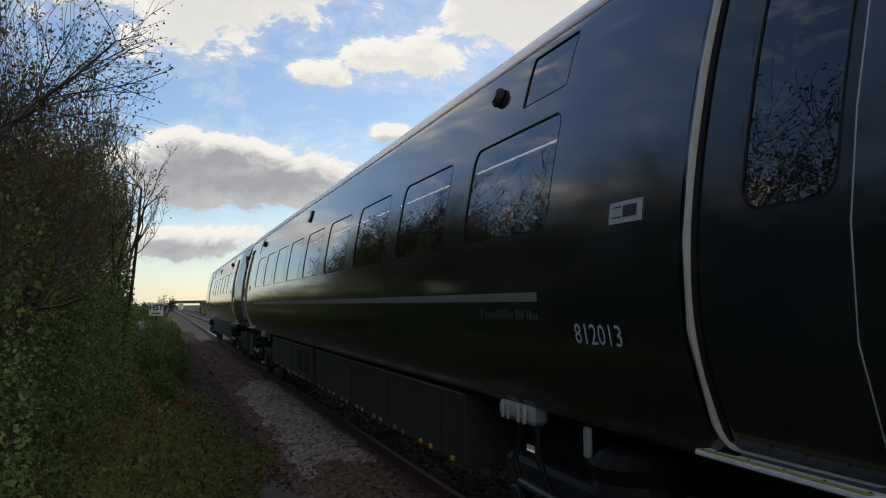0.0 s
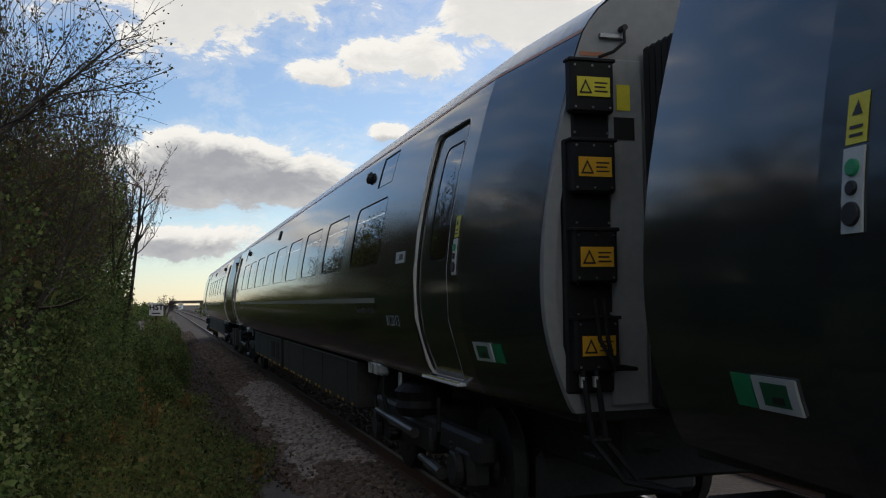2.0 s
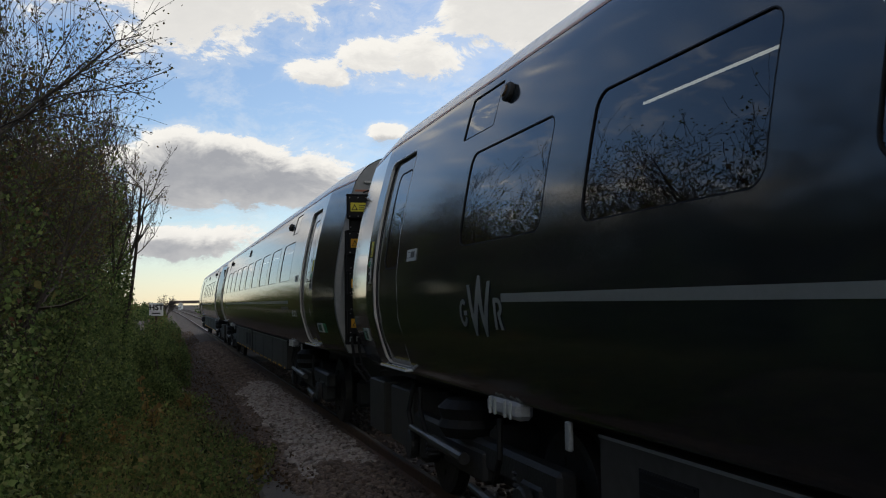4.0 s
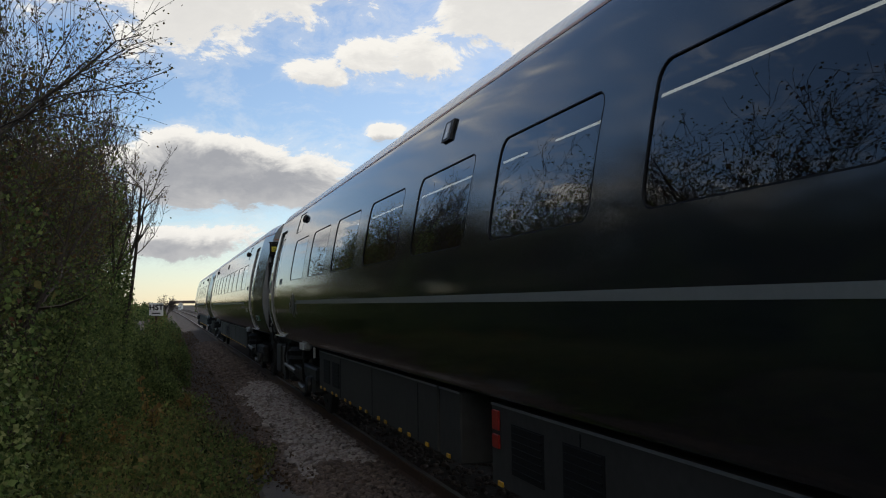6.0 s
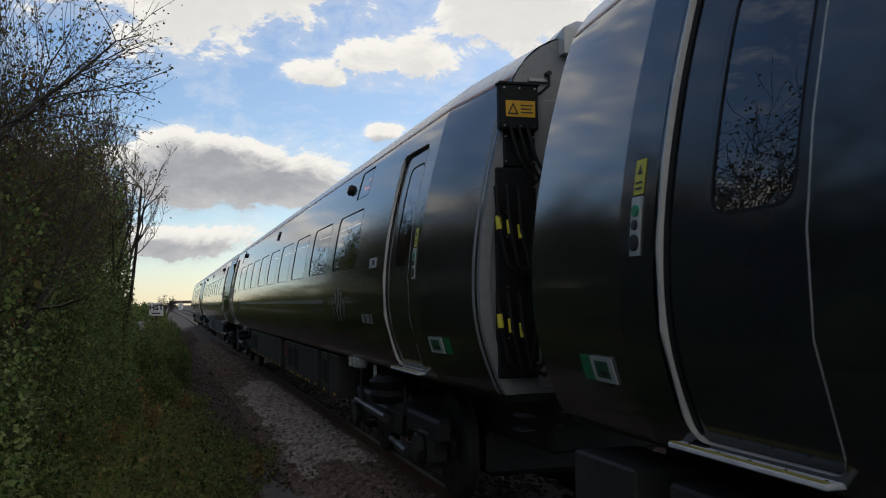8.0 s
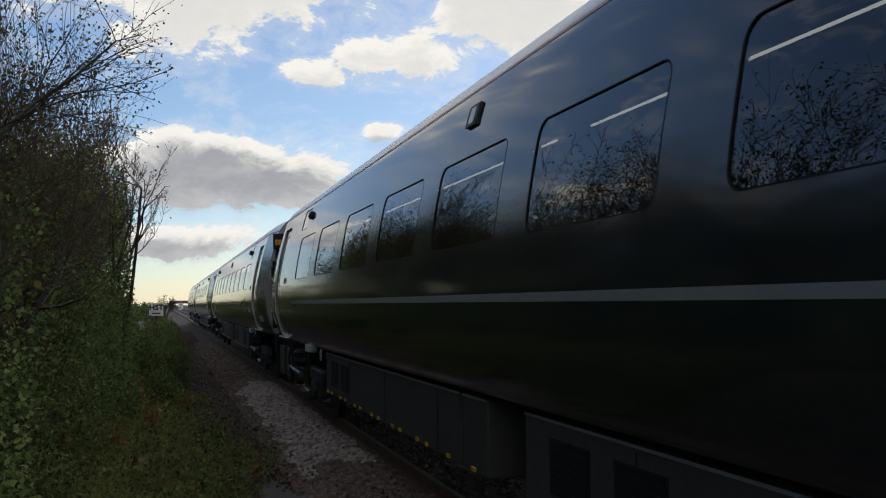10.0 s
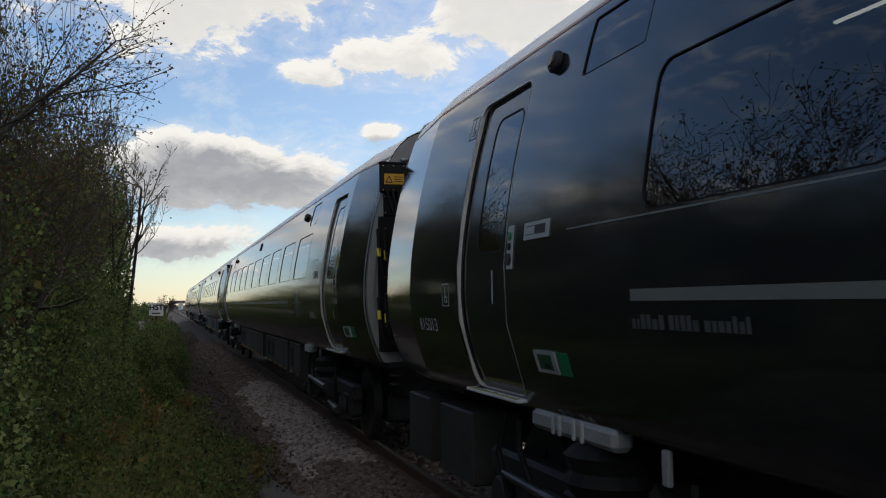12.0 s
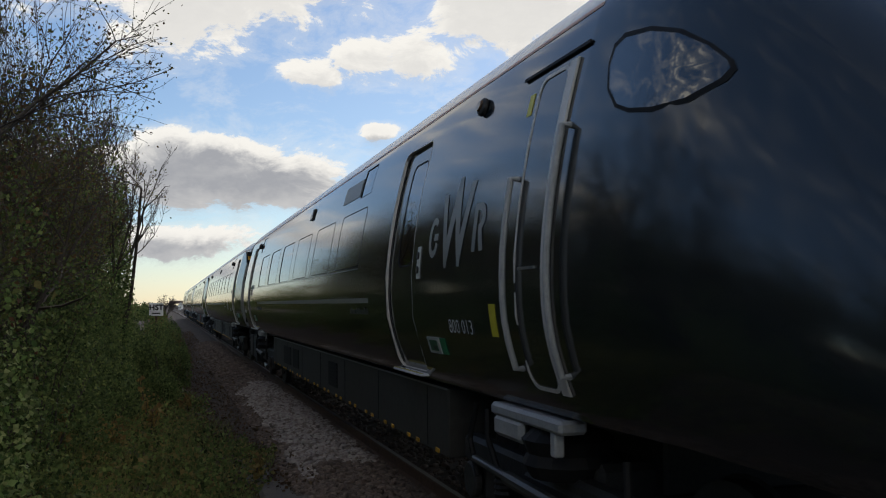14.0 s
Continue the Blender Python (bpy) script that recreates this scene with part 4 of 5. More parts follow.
def destination_display(car, ends=TWO_ENDS):
    """Two short lit rows of unreadable orange bars behind the small high window."""
    d = part("destination_display", plate(-8.56, -7.98, 2.89, 3.17, -0.05, 0.004, ends), DISPLAY, car, "destination display, tinted lilac for the sky mirrored in its pane")
    rnd = random.Random(4)
    for z, a, b in ((3.07, -8.42, -8.22), (2.98, -8.40, -8.05)):
        v = b
        while v > a:
            w = rnd.uniform(0.012, 0.03)
            part("display_bar", plate(v - w, v, z, z + 0.028, -0.045, 0.003, ends), DISPLAYLIT, d)
            v -= w + 0.014


# lilac tint puts the pane's pale sky reflection into the face colour
DISPLAY = mat("display_sky_tint", (0.16, 0.17, 0.24), rough=0.5, vary=0.1)
DISPLAYLIT = glow("display_orange", (1.0, 0.22, 0.06), 3.0)
destination_display(c813)
destination_display(c814)


def table_drink(car, centre, v, kind):
    """A small table at a window, and the drink left standing on it."""
    part("saloon_table", box(-1.10, -0.55, v - 0.28, v + 0.28, 2.045, 2.07, 0.008), LINING, car, "small grey window table")
    if kind == "paper_cup":
        thing = tagged(new(kind), label="white paper cup on a window table", category="cup")
        part("cup", tube([(-1.02, v, 2.071), (-1.02, v, 2.16)], [0.028, 0.039], 16), WHITE, thing)
        part("rim", tube([(-1.02, v, 2.157), (-1.02, v, 2.164)], [0.041, 0.041], 16), STEPWHITE, thing)
    else:
        thing = tagged(new(kind), label="pale plastic bottle on a window table", category="bottle")
        part("body", tube([(-1.02, v, 2.071), (-1.02, v, 2.20), (-1.02, v, 2.235), (-1.02, v, 2.25)], [0.03, 0.03, 0.014, 0.013], 14), WHITE, thing)
        part("cap", tube([(-1.02, v, 2.25), (-1.02, v, 2.265)], 0.015, 12), STEPWHITE, thing)
    thing.location = (XC, centre, 0)
    CARS.append((thing, centre))


table_drink(c813, -0.83 + 13, -6.33, "paper_cup")
table_drink(c815, -52.46 + 13, 6.60, "bottle")

# ---- clouds ----
def cloud_material():
    """Backlit cumulus: bright thin rims, grey thick hearts, open blue between."""
    m = bpy.data.materials.new("cloud")
    m.use_nodes = True
    m.cycles.emission_sampling = "NONE"
    n, l = m.node_tree.nodes, m.node_tree.links
    n.remove(n["Principled BSDF"])

    def math_node(op, a, b=None, c=None):
        k = n.new("ShaderNodeMath")
        k.operation = op
        for i, v in enumerate((a, b, c)):
            if v is None:
                continue
            if isinstance(v, (int, float)):
                k.inputs[i].default_value = v
            else:
                l.new(v, k.inputs[i])
        return k.outputs[0]

    co, nrm, sep = n.new("ShaderNodeTexCoord"), n.new("ShaderNodeVectorMath"), n.new("ShaderNodeSeparateXYZ")
    nrm.operation = "NORMALIZE"
    l.new(co.outputs["Object"], nrm.inputs[0])
    l.new(nrm.outputs[0], sep.inputs[0])
    az = math_node("MULTIPLY", math_node("ARCTAN2", sep.outputs[0], sep.outputs[1]), 57.2958)
    el = math_node("MULTIPLY", math_node("ARCSINE", sep.outputs[2]), 57.2958)
    # masses of cloud in the open view, then all round: azimuth, elevation, half width, half height, weight (degrees)
    ahead = [(2.5, 19.6, 7.5, 4.4, 0.95), (10.5, 19.8, 4.0, 1.9, 0.70), (9.3, 14.2, 2.8, 0.9, 0.70), (12.6, 15.0, 2.4, 1.4, 0.72), (16.4, 14.9, 2.8, 1.7, 0.78), (21.8, 18.4, 6.0, 3.0, 1.0), (-9, 20, 6, 6, 0.35),
             (2.2, 8.2, 4.6, 2.3, 1.2), (7.8, 7.7, 4.0, 1.6, 1.1), (-5.0, 8.2, 4.5, 2.3, 0.55), (1.2, 3.8, 5.0, 1.1, 0.95), (13.5, 10.7, 1.3, 0.55, 0.75)]
    # unseen masses at the back are added as fill light on what faces them
    around = [(32, 24, 9, 5, 0.5), (8, 27, 14, 4, 0.55), (-25, 12, 12, 4, 0.45), (-48, 30, 12, 5, 0.35), (60, 12, 14, 4, 0.4), (110, 26, 30, 11, 0.75), (150, 36, 28, 13, 0.8), (-125, 30, 22, 9, 0.6), (-155, 36, 28, 13, 0.8), (178, 18, 26, 10, 0.8), (-178, 18, 26, 10, 0.8), (170, 65, 60, 12, 0.7), (-170, 65, 60, 12, 0.7)]

    def plane(lift):
        flat = n.new("ShaderNodeCombineXYZ")
        l.new(math_node("MULTIPLY", az, 0.055), flat.inputs[0])
        l.new(math_node("MULTIPLY", math_node("ADD", el, lift), 0.10), flat.inputs[1])
        return flat.outputs[0]

    def tex(at, scale, detail, rough, dist=0.0):
        t = n.new("ShaderNodeTexNoise")
        t.inputs["Scale"].default_value, t.inputs["Detail"].default_value, t.inputs["Roughness"].default_value = scale, detail, rough
        t.inputs["Distortion"].default_value = dist
        l.new(at, t.inputs["Vector"])
        return t.outputs["Fac"]

    def density(lift, masses, detail):
        body, e2 = None, math_node("ADD", el, lift)
        for a, e, w, h, k in masses:
            q = math_node("ADD", math_node("POWER", math_node("ABSOLUTE", math_node("DIVIDE", math_node("SUBTRACT", az, a), w)), 2.4),
                          math_node("POWER", math_node("ABSOLUTE", math_node("DIVIDE", math_node("SUBTRACT", e2, e), h)), 2.4))
            g = math_node("MULTIPLY", math_node("POWER", 2.718, math_node("MULTIPLY", q, -1.0)), k)
            body = g if body is None else math_node("MAXIMUM", body, g)
        at = plane(lift)
        return math_node("ADD", math_node("ADD", body, math_node("MULTIPLY", math_node("SUBTRACT", tex(at, 4.6, detail, 0.68, 0.35), 0.5), 2.0)), math_node("MULTIPLY", math_node("SUBTRACT", tex(at, 1.1, 4, 0.5), 0.5), 0.35))

    dens = density(0.0, ahead + around, 10)
    above = density(0.75, ahead, 5)

    def ramp(v, lo, hi):
        r = n.new("ShaderNodeMapRange")
        r.interpolation_type = "SMOOTHSTEP"
        r.inputs["From Min"].default_value, r.inputs["From Max"].default_value = lo, hi
        l.new(v, r.inputs["Value"])
        return r.outputs[0]

    veil = math_node("MULTIPLY", ramp(dens, 0.0, 0.34), 0.22)
    cover = math_node("MULTIPLY", math_node("MAXIMUM", ramp(dens, 0.27, 0.50), veil), ramp(el, -0.5, 2.5))
    # thick cloud overhead of a point dims it: pale crests, grey hearts and bases; low banks are the greyest
    thick = math_node("MULTIPLY", math_node("ADD", math_node("MULTIPLY", ramp(above, 0.22, 0.80), 0.8), math_node("MULTIPLY", ramp(dens, 0.5, 1.1), 0.2)), math_node("ADD", 0.62, math_node("MULTIPLY", tex(plane(0.0), 6.0, 6, 0.6), 0.7)))
    grey = math_node("MULTIPLY", thick, math_node("SUBTRACT", 1.0, math_node("MULTIPLY", ramp(el, 9.0, 15.0), 0.66)))
    mix = n.new("ShaderNodeMix")
    mix.data_type = "RGBA"
    mix.inputs["A"].default_value = (1.0, 0.97, 0.91, 1)
    mix.inputs["B"].default_value = (0.40, 0.41, 0.44, 1)
    l.new(grey, mix.inputs["Factor"])
    em, tr, sh = n.new("ShaderNodeEmission"), n.new("ShaderNodeBsdfTransparent"), n.new("ShaderNodeMixShader")
    em.inputs["Strength"].default_value = CLOUD_LIGHT
    l.new(mix.outputs["Result"], em.inputs["Color"])
    l.new(cover, sh.inputs[0])
    l.new(tr.outputs[0], sh.inputs[1])
    l.new(em.outputs[0], sh.inputs[2])
    l.new(sh.outputs[0], n["Material Output"].inputs["Surface"])
    return m


def cloud_layer():
    vs, fs = [], []
    N, M, R = 48, 14, 3000
    for j in range(M + 1):
        e = radians(-4 + 94 * j / M)
        for i in range(N):
            a = 2 * math.pi * i / N
            vs.append((R * math.cos(e) * math.cos(a), R * math.cos(e) * math.sin(a), R * math.sin(e)))
    for j in range(M):
        for i in range(N):
            fs.append((j * N + i, j * N + (i + 1) % N, (j + 1) * N + (i + 1) % N, (j + 1) * N + i))
    ob = part("backdrop", (vs, fs), cloud_material(), None, "broken bright and grey cumulus clouds", smooth=True)
    return tagged(ob, category="clouds", kind="structure")


CLOUDS = cloud_layer()

# ---- ground ----
EARTH = mat("earth_and_litter", (0.068, 0.048, 0.035), rough=0.95, vary=0.55, scale=2.2, bump=0.7, bump_scale=22)
STONE = mat("ballast_stone", (0.31, 0.275, 0.255), rough=0.9, vary=0.35, scale=20, bump=0.3, bump_scale=80, spread=[(0.34, 0.285, 0.255), (0.12, 0.09, 0.075), (0.42, 0.37, 0.34)])
CONCRETE = mat("old_concrete", (0.17, 0.16, 0.145), rough=0.9, vary=0.4, scale=3, bump=0.4, bump_scale=45)
DECK = mat("crossing_deck", (0.095, 0.080, 0.066), rough=0.8, vary=0.5, scale=4, bump=0.4, bump_scale=30)
RAILTOP = mat("worn_rail_top", (0.15, 0.13, 0.115), rough=0.42, metal=0.6, vary=0.3, scale=7)
RAILSIDE = mat("rusty_rail", (0.10, 0.055, 0.035), rough=0.75, metal=0.3, vary=0.4, scale=9)
BARK = mat("bark", (0.055, 0.045, 0.035), rough=0.9, vary=0.45, scale=9, bump=0.5, bump_scale=60)
TWIG = mat("twig_bark", (0.060, 0.045, 0.036), rough=0.85, vary=0.35, scale=14)


def ground_z(x, y):
    """Height of the ground: the formation of the tracks, a shallow cess and the verge."""
    a = abs(x - XC) if x < 5 else min(abs(x - XC), abs(x - 6.6))
    bed = -0.16 - 0.20 * min(max((a - 1.35) / 0.9, 0), 1)
    verge = -0.36 + 0.26 * min(max((0.95 - x) / 1.0, 0), 1) if x < XC else -0.36
    z = max(bed, verge) if x < XC else bed
    near = 1.0 if -6 < x < 12 and y < 90 else 0.0
    return z + near * 0.035 * (noise.noise((x * 1.3, y * 1.3, 0)) + 0.5 * noise.noise((x * 4, y * 4, 3))) * (1.0 if x < 1.7 else 0.25)


def ground_sheet():
    xs = [-900, -300, -120, -60, -30, -15, -8, -5] + [-4 + 0.2 * k for k in range(46)] + [5.2 + 0.3 * k for k in range(10)] + [8.5, 10, 14, 20, 40, 100, 300, 900]
    ys = [-300, -60, -20, -8, -3, 0, 2] + [3 + 0.25 * k for k in range(90)] + [25.5 + 1.5 * k for k in range(40)] + [90, 110, 140, 180, 240, 340, 500, 800, 1400, 2600]
    vs = [(x, y, ground_z(x, y)) for y in ys for x in xs]
    n = len(xs)
    fs = [(j * n + i, j * n + i + 1, (j + 1) * n + i + 1, (j + 1) * n + i) for j in range(len(ys) - 1) for i in range(n - 1)]
    return tagged(part("ground", (vs, fs), EARTH, None, "dark earth, leaf litter and ballast beside the line", smooth=True), category="ground", kind="structure")


ground_sheet()


def rail_geo(x, y0, y1):
    sec = [(-0.07, -0.16), (0.07, -0.16), (0.07, -0.15), (0.012, -0.12), (0.012, -0.05), (0.036, -0.035), (0.036, -0.006), (0.026, 0.0), (-0.026, 0.0), (-0.036, -0.006), (-0.036, -0.035), (-0.012, -0.05), (-0.012, -0.12), (-0.07, -0.15)]
    vs, ys = [], []
    y = y0
    while y < y1:
        ys.append(y)
        y += 12 if y < 60 else 40
    ys.append(y1)
    for y in ys:
        bend = -0.00002 * max(y - 45, 0) ** 2 if y < 400 else -0.00002 * 355 ** 2 - 0.0142 * (y - 400)
        vs += [(x + bend + a, y, b) for a, b in sec]
    n = len(sec)
    fs = [(j * n + k, (j + 1) * n + k, (j + 1) * n + (k + 1) % n, j * n + (k + 1) % n) for j in range(len(ys) - 1) for k in range(n)]
    return vs, fs


for tx, nm in ((XC, "near"), (6.63, "far")):
    track = tagged(new("railway_track"), label="running line of steel rails on concrete sleepers", category="railway track", kind="structure")
    for s in (-0.7525, 0.7525):
        r = part("rail", rail_geo(tx + s, -60, 700), RAILSIDE, track, "rusty steel rail")
        part("rail_head", join(*[(lambda q: (q, [(0, 1, 2, 3)]))([(tx + s - 0.026 + b0, a, 0.002), (tx + s + 0.026 + b0, a, 0.002), (tx + s + 0.026 + b1, b, 0.002), (tx + s - 0.026 + b1, b, 0.002)])
             for a, b in [(-60 + 8 * k, -52 + 8 * k) for k in range(57)] for b0, b1 in [(-0.00002 * max(a - 45, 0) ** 2, -0.00002 * max(b - 45, 0) ** 2)]]), RAILTOP, r, "worn running surface")
    sl = mesh_of("sleeper", *box(-1.25, 1.25, -0.13, 0.13, -0.34, -0.162, 0.02), CONCRETE)
    for k in range(110):
        o = put("sleeper", sl, track)
        o.location = (tx, -4 + 0.65 * k, random.uniform(-0.008, 0.0))


def scatter(name, label, category, material, verts, faces, kind="stuff", parent=None):
    me = bpy.data.meshes.new(name)
    V, F = np.asarray(verts, dtype=np.float32), np.asarray(faces, dtype=np.int32)
    me.vertices.add(len(V))
    me.vertices.foreach_set("co", V.ravel())
    k = F.shape[1]
    me.loops.add(F.size)
    me.loops.foreach_set("vertex_index", F.ravel())
    me.polygons.add(len(F))
    me.polygons.foreach_set("loop_start", np.arange(0, F.size, k, dtype=np.int32))
    me.update(calc_edges=True)
    me.materials.append(material)
    ob = put(name, me, parent, label)
    return tagged(ob, category=category, kind=kind)


def stones(rng, pos, size):
    """Broken stones: each a dented, squashed icosahedron."""
    t = (1 + 5 ** 0.5) / 2
    base = np.array([(-1, t, 0), (1, t, 0), (-1, -t, 0), (1, -t, 0), (0, -1, t), (0, 1, t), (0, -1, -t), (0, 1, -t), (t, 0, -1), (t, 0, 1), (-t, 0, -1), (-t, 0, 1)]) / 1.9
    tri = np.array([(0, 11, 5), (0, 5, 1), (0, 1, 7), (0, 7, 10), (0, 10, 11), (1, 5, 9), (5, 11, 4), (11, 10, 2), (10, 7, 6), (7, 1, 8), (3, 9, 4), (3, 4, 2), (3, 2, 6), (3, 6, 8), (3, 8, 9), (4, 9, 5), (2, 4, 11), (6, 2, 10), (8, 6, 7), (9, 8, 1)])
    n = len(pos)
    sc = rng.uniform(0.6, 1.2, (n, 1, 3)) * size[:, None, None]
    sc[:, :, 2] *= 0.75
    v = base[None] * (1 + rng.uniform(-0.3, 0.25, (n, 12, 1))) * sc
    a = rng.uniform(0, 6.28, n)
    c, s = np.cos(a)[:, None], np.sin(a)[:, None]
    v = np.stack([v[:, :, 0] * c - v[:, :, 1] * s, v[:, :, 0] * s + v[:, :, 1] * c, v[:, :, 2]], 2) + pos[:, None, :]
    f = tri[None] + (np.arange(n) * 12)[:, None, None]
    return v.reshape(-1, 3), f.reshape(-1, 3)


def ballast():
    """Fresh pale stone on the shoulder by the crossing, oily brown stone elsewhere."""
    rng = np.random.default_rng(5)
    fresh, dirty = [], []
    for x0, x1, y0, y1, n, size in ((1.30, 2.42, 7.0, 23, 8500, 0.040), (1.25, 2.42, 23, 48, 4600, 0.048), (2.5, 4.0, 4, 30, 3500, 0.036), (4.0, 8.2, 10, 60, 3500, 0.05), (1.4, 2.3, 3.0, 7.0, 1600, 0.036)):
        x, y = rng.uniform(x0, x1, n), rng.uniform(y0, y1, n)
        for a, b, q in zip(x, y, rng.uniform(0.6, 1.35, n) * size):
            d = max(abs(b - 16.5) / 6.5, abs(a - 1.95) / 0.5) + 0.35 * noise.noise((a * 2.2, b * 0.9, 5))
            (fresh if d < 0.9 else dirty).append((a, b, ground_z(a, b) + 0.012, q))
    for rows, name, label, m in ((fresh, "fresh_ballast", "pale broken stone ballast on the track shoulder", STONE), (dirty, "dirty_ballast", "dirty brown stone ballast along the track", DIRTSTONE)):
        A = np.array(rows)
        v, f = stones(rng, A[:, :3], A[:, 3])
        scatter(name, label, "gravel", m, v, f)


DIRTSTONE = mat("dirty_stone", (0.12, 0.085, 0.066), rough=0.95, vary=0.4, scale=20, bump=0.3, bump_scale=80, spread=[(0.17, 0.125, 0.10), (0.07, 0.05, 0.04), (0.21, 0.16, 0.13)])
ballast()


# ---- plants ----
def bars(segs, sides):
    """Tapered round bars for all (p0, p1, r0, r1) at once."""
    A = np.array([s[0] for s in segs]); B = np.array([s[1] for s in segs])
    r0 = np.array([s[2] for s in segs]); r1 = np.array([s[3] for s in segs])
    d = B - A
    d /= np.linalg.norm(d, axis=1, keepdims=True) + 1e-9
    ref = np.where(np.abs(d[:, 2:3]) > 0.9, np.array([[1.0, 0, 0]]), np.array([[0, 0, 1.0]]))
    u = np.cross(d, ref)
    u /= np.linalg.norm(u, axis=1, keepdims=True)
    w = np.cross(d, u)
    ang = np.arange(sides) * 2 * np.pi / sides
    ring = u[:, None] * np.cos(ang)[None, :, None] + w[:, None] * np.sin(ang)[None, :, None]
    v = np.concatenate([A[:, None] + ring * r0[:, None, None], B[:, None] + ring * r1[:, None, None]], 1)
    k = np.arange(sides)
    q = np.stack([k, (k + 1) % sides, sides + (k + 1) % sides, sides + k], 1)
    f = q[None] + (np.arange(len(segs)) * 2 * sides)[:, None, None]
    return v.reshape(-1, 3), f.reshape(-1, 4)


def leaves(rng, pos, size, droop=0.3, long=1.5):
    """Folded pointed leaves, each of two triangles pairs, turned at random."""
    n = len(pos)
    d = rng.normal(size=(n, 3))
    d[:, 2] -= droop
    d /= np.linalg.norm(d, axis=1, keepdims=True)
    u = np.cross(d, rng.normal(size=(n, 3)))
    u /= np.linalg.norm(u, axis=1, keepdims=True)
    nn = np.cross(d, u)
    L = (rng.uniform(0.6, 1.25, n) * size)[:, None]
    p = np.asarray(pos)
    mid = p + d * L * 0.45 * long / 1.5
    v = np.stack([p, mid + u * L * 0.36 + nn * L * 0.12, p + d * L * long / 1.5, mid - u * L * 0.36 + nn * L * 0.12], 1)
    f = np.array([[0, 1, 2, 3]])[None] + (np.arange(n) * 4)[:, None, None]
    return v.reshape(-1, 3), f.reshape(-1, 4)


def grow(rng, p, d, length, r, depth, segs, tips, up=0.15, bend=0.25, kids=(3, 5), shrink=0.62, spread=0.7, lim=99.0):
    """A limb of four pieces that wanders, with side limbs."""
    p, d = np.array(p, float), np.array(d, float)
    n = 4
    for k in range(n):
        d = d + rng.normal(size=3) * bend * 0.5 + np.array([0, 0, up * 0.3])
        d /= np.linalg.norm(d)
        over = p[0] + d[0] * length / n - lim - 0.10 * max(p[2] - 2.0, 0) + rng.uniform(-0.25, 0.1)
        if over > 0:
            break
        q = p + d * length / n
        ra, rb = r * (1 - 0.55 * k / n), r * (1 - 0.55 * (k + 1) / n)
        segs.append((p, q, ra, rb))
        if depth <= 1:
            tips.append((q, d, depth))
        if depth > 0 and k >= (1 if depth < 3 else 2):
            for _ in range(int(rng.integers(*kids)) if k < n - 1 else 2):
                e = d + rng.normal(size=3) * spread
                e /= np.linalg.norm(e)
                if e[2] < -0.3:
                    e[2] *= 0.3
                grow(rng, q, e, length * shrink * rng.uniform(0.7, 1.15), rb * 0.62, depth - 1, segs, tips, up, bend, kids, shrink, spread, lim)
        p = q


def tree(name, label, seed, base, height, lean=(0, 0, 1), stems=1, depth=3, radius=0.09, leafmat=None, leaf_n=3, leaf_size=0.04, up=0.25, spread=0.6, shrink=0.62, kids=(2, 4), jitter=0.08, trim=-0.55, leaf_keep=1.0, stem_spread=0.25, category="tree", first=0.5, droop=0.3, finest=0.0022):
    rng = np.random.default_rng(seed)
    t = tagged(new(name), label=label, category=category)
    t.location = base
    segs, tips = [], []
    for s in range(stems):
        d = np.array(lean, float) + (rng.normal(size=3) * stem_spread if stems > 1 else rng.normal(size=3) * 0.04)
        off = rng.normal(size=3) * (0.12 if stems > 1 else 0)
        off[2] = -0.1
        grow(rng, off, d / np.linalg.norm(d), height * first * rng.uniform(0.8, 1.1), radius * rng.uniform(0.7, 1.1), depth, segs, tips, up, 0.22, kids, shrink, spread, trim - base[0])
    thick = [s for s in segs if s[2] > 0.018]
    thin = [s for s in segs if s[2] <= 0.018]
    if thick:
        v, f = bars(thick, 7)
        scatter("trunk", "dark bark", "", BARK, v, f, "", t)
    if thin:
        thin = [(a, b, max(r0, finest), max(r1, finest * 0.8)) for a, b, r0, r1 in thin]
        v, f = bars(thin, 3)
        scatter("brushwood", "thin bare twigs", "", TWIG, v, f, "stuff", t)
    if leafmat and tips:
        P = np.array([q for q, d, k in tips])
        P = P[rng.random(len(P)) < leaf_keep]
        P = np.repeat(P, leaf_n, 0) + rng.normal(size=(len(P) * leaf_n, 3)) * jitter
        v, f = leaves(rng, P, leaf_size, droop)
        scatter("crown", "thin crown of leaves", "", leafmat, v, f, "stuff", t)
    return t


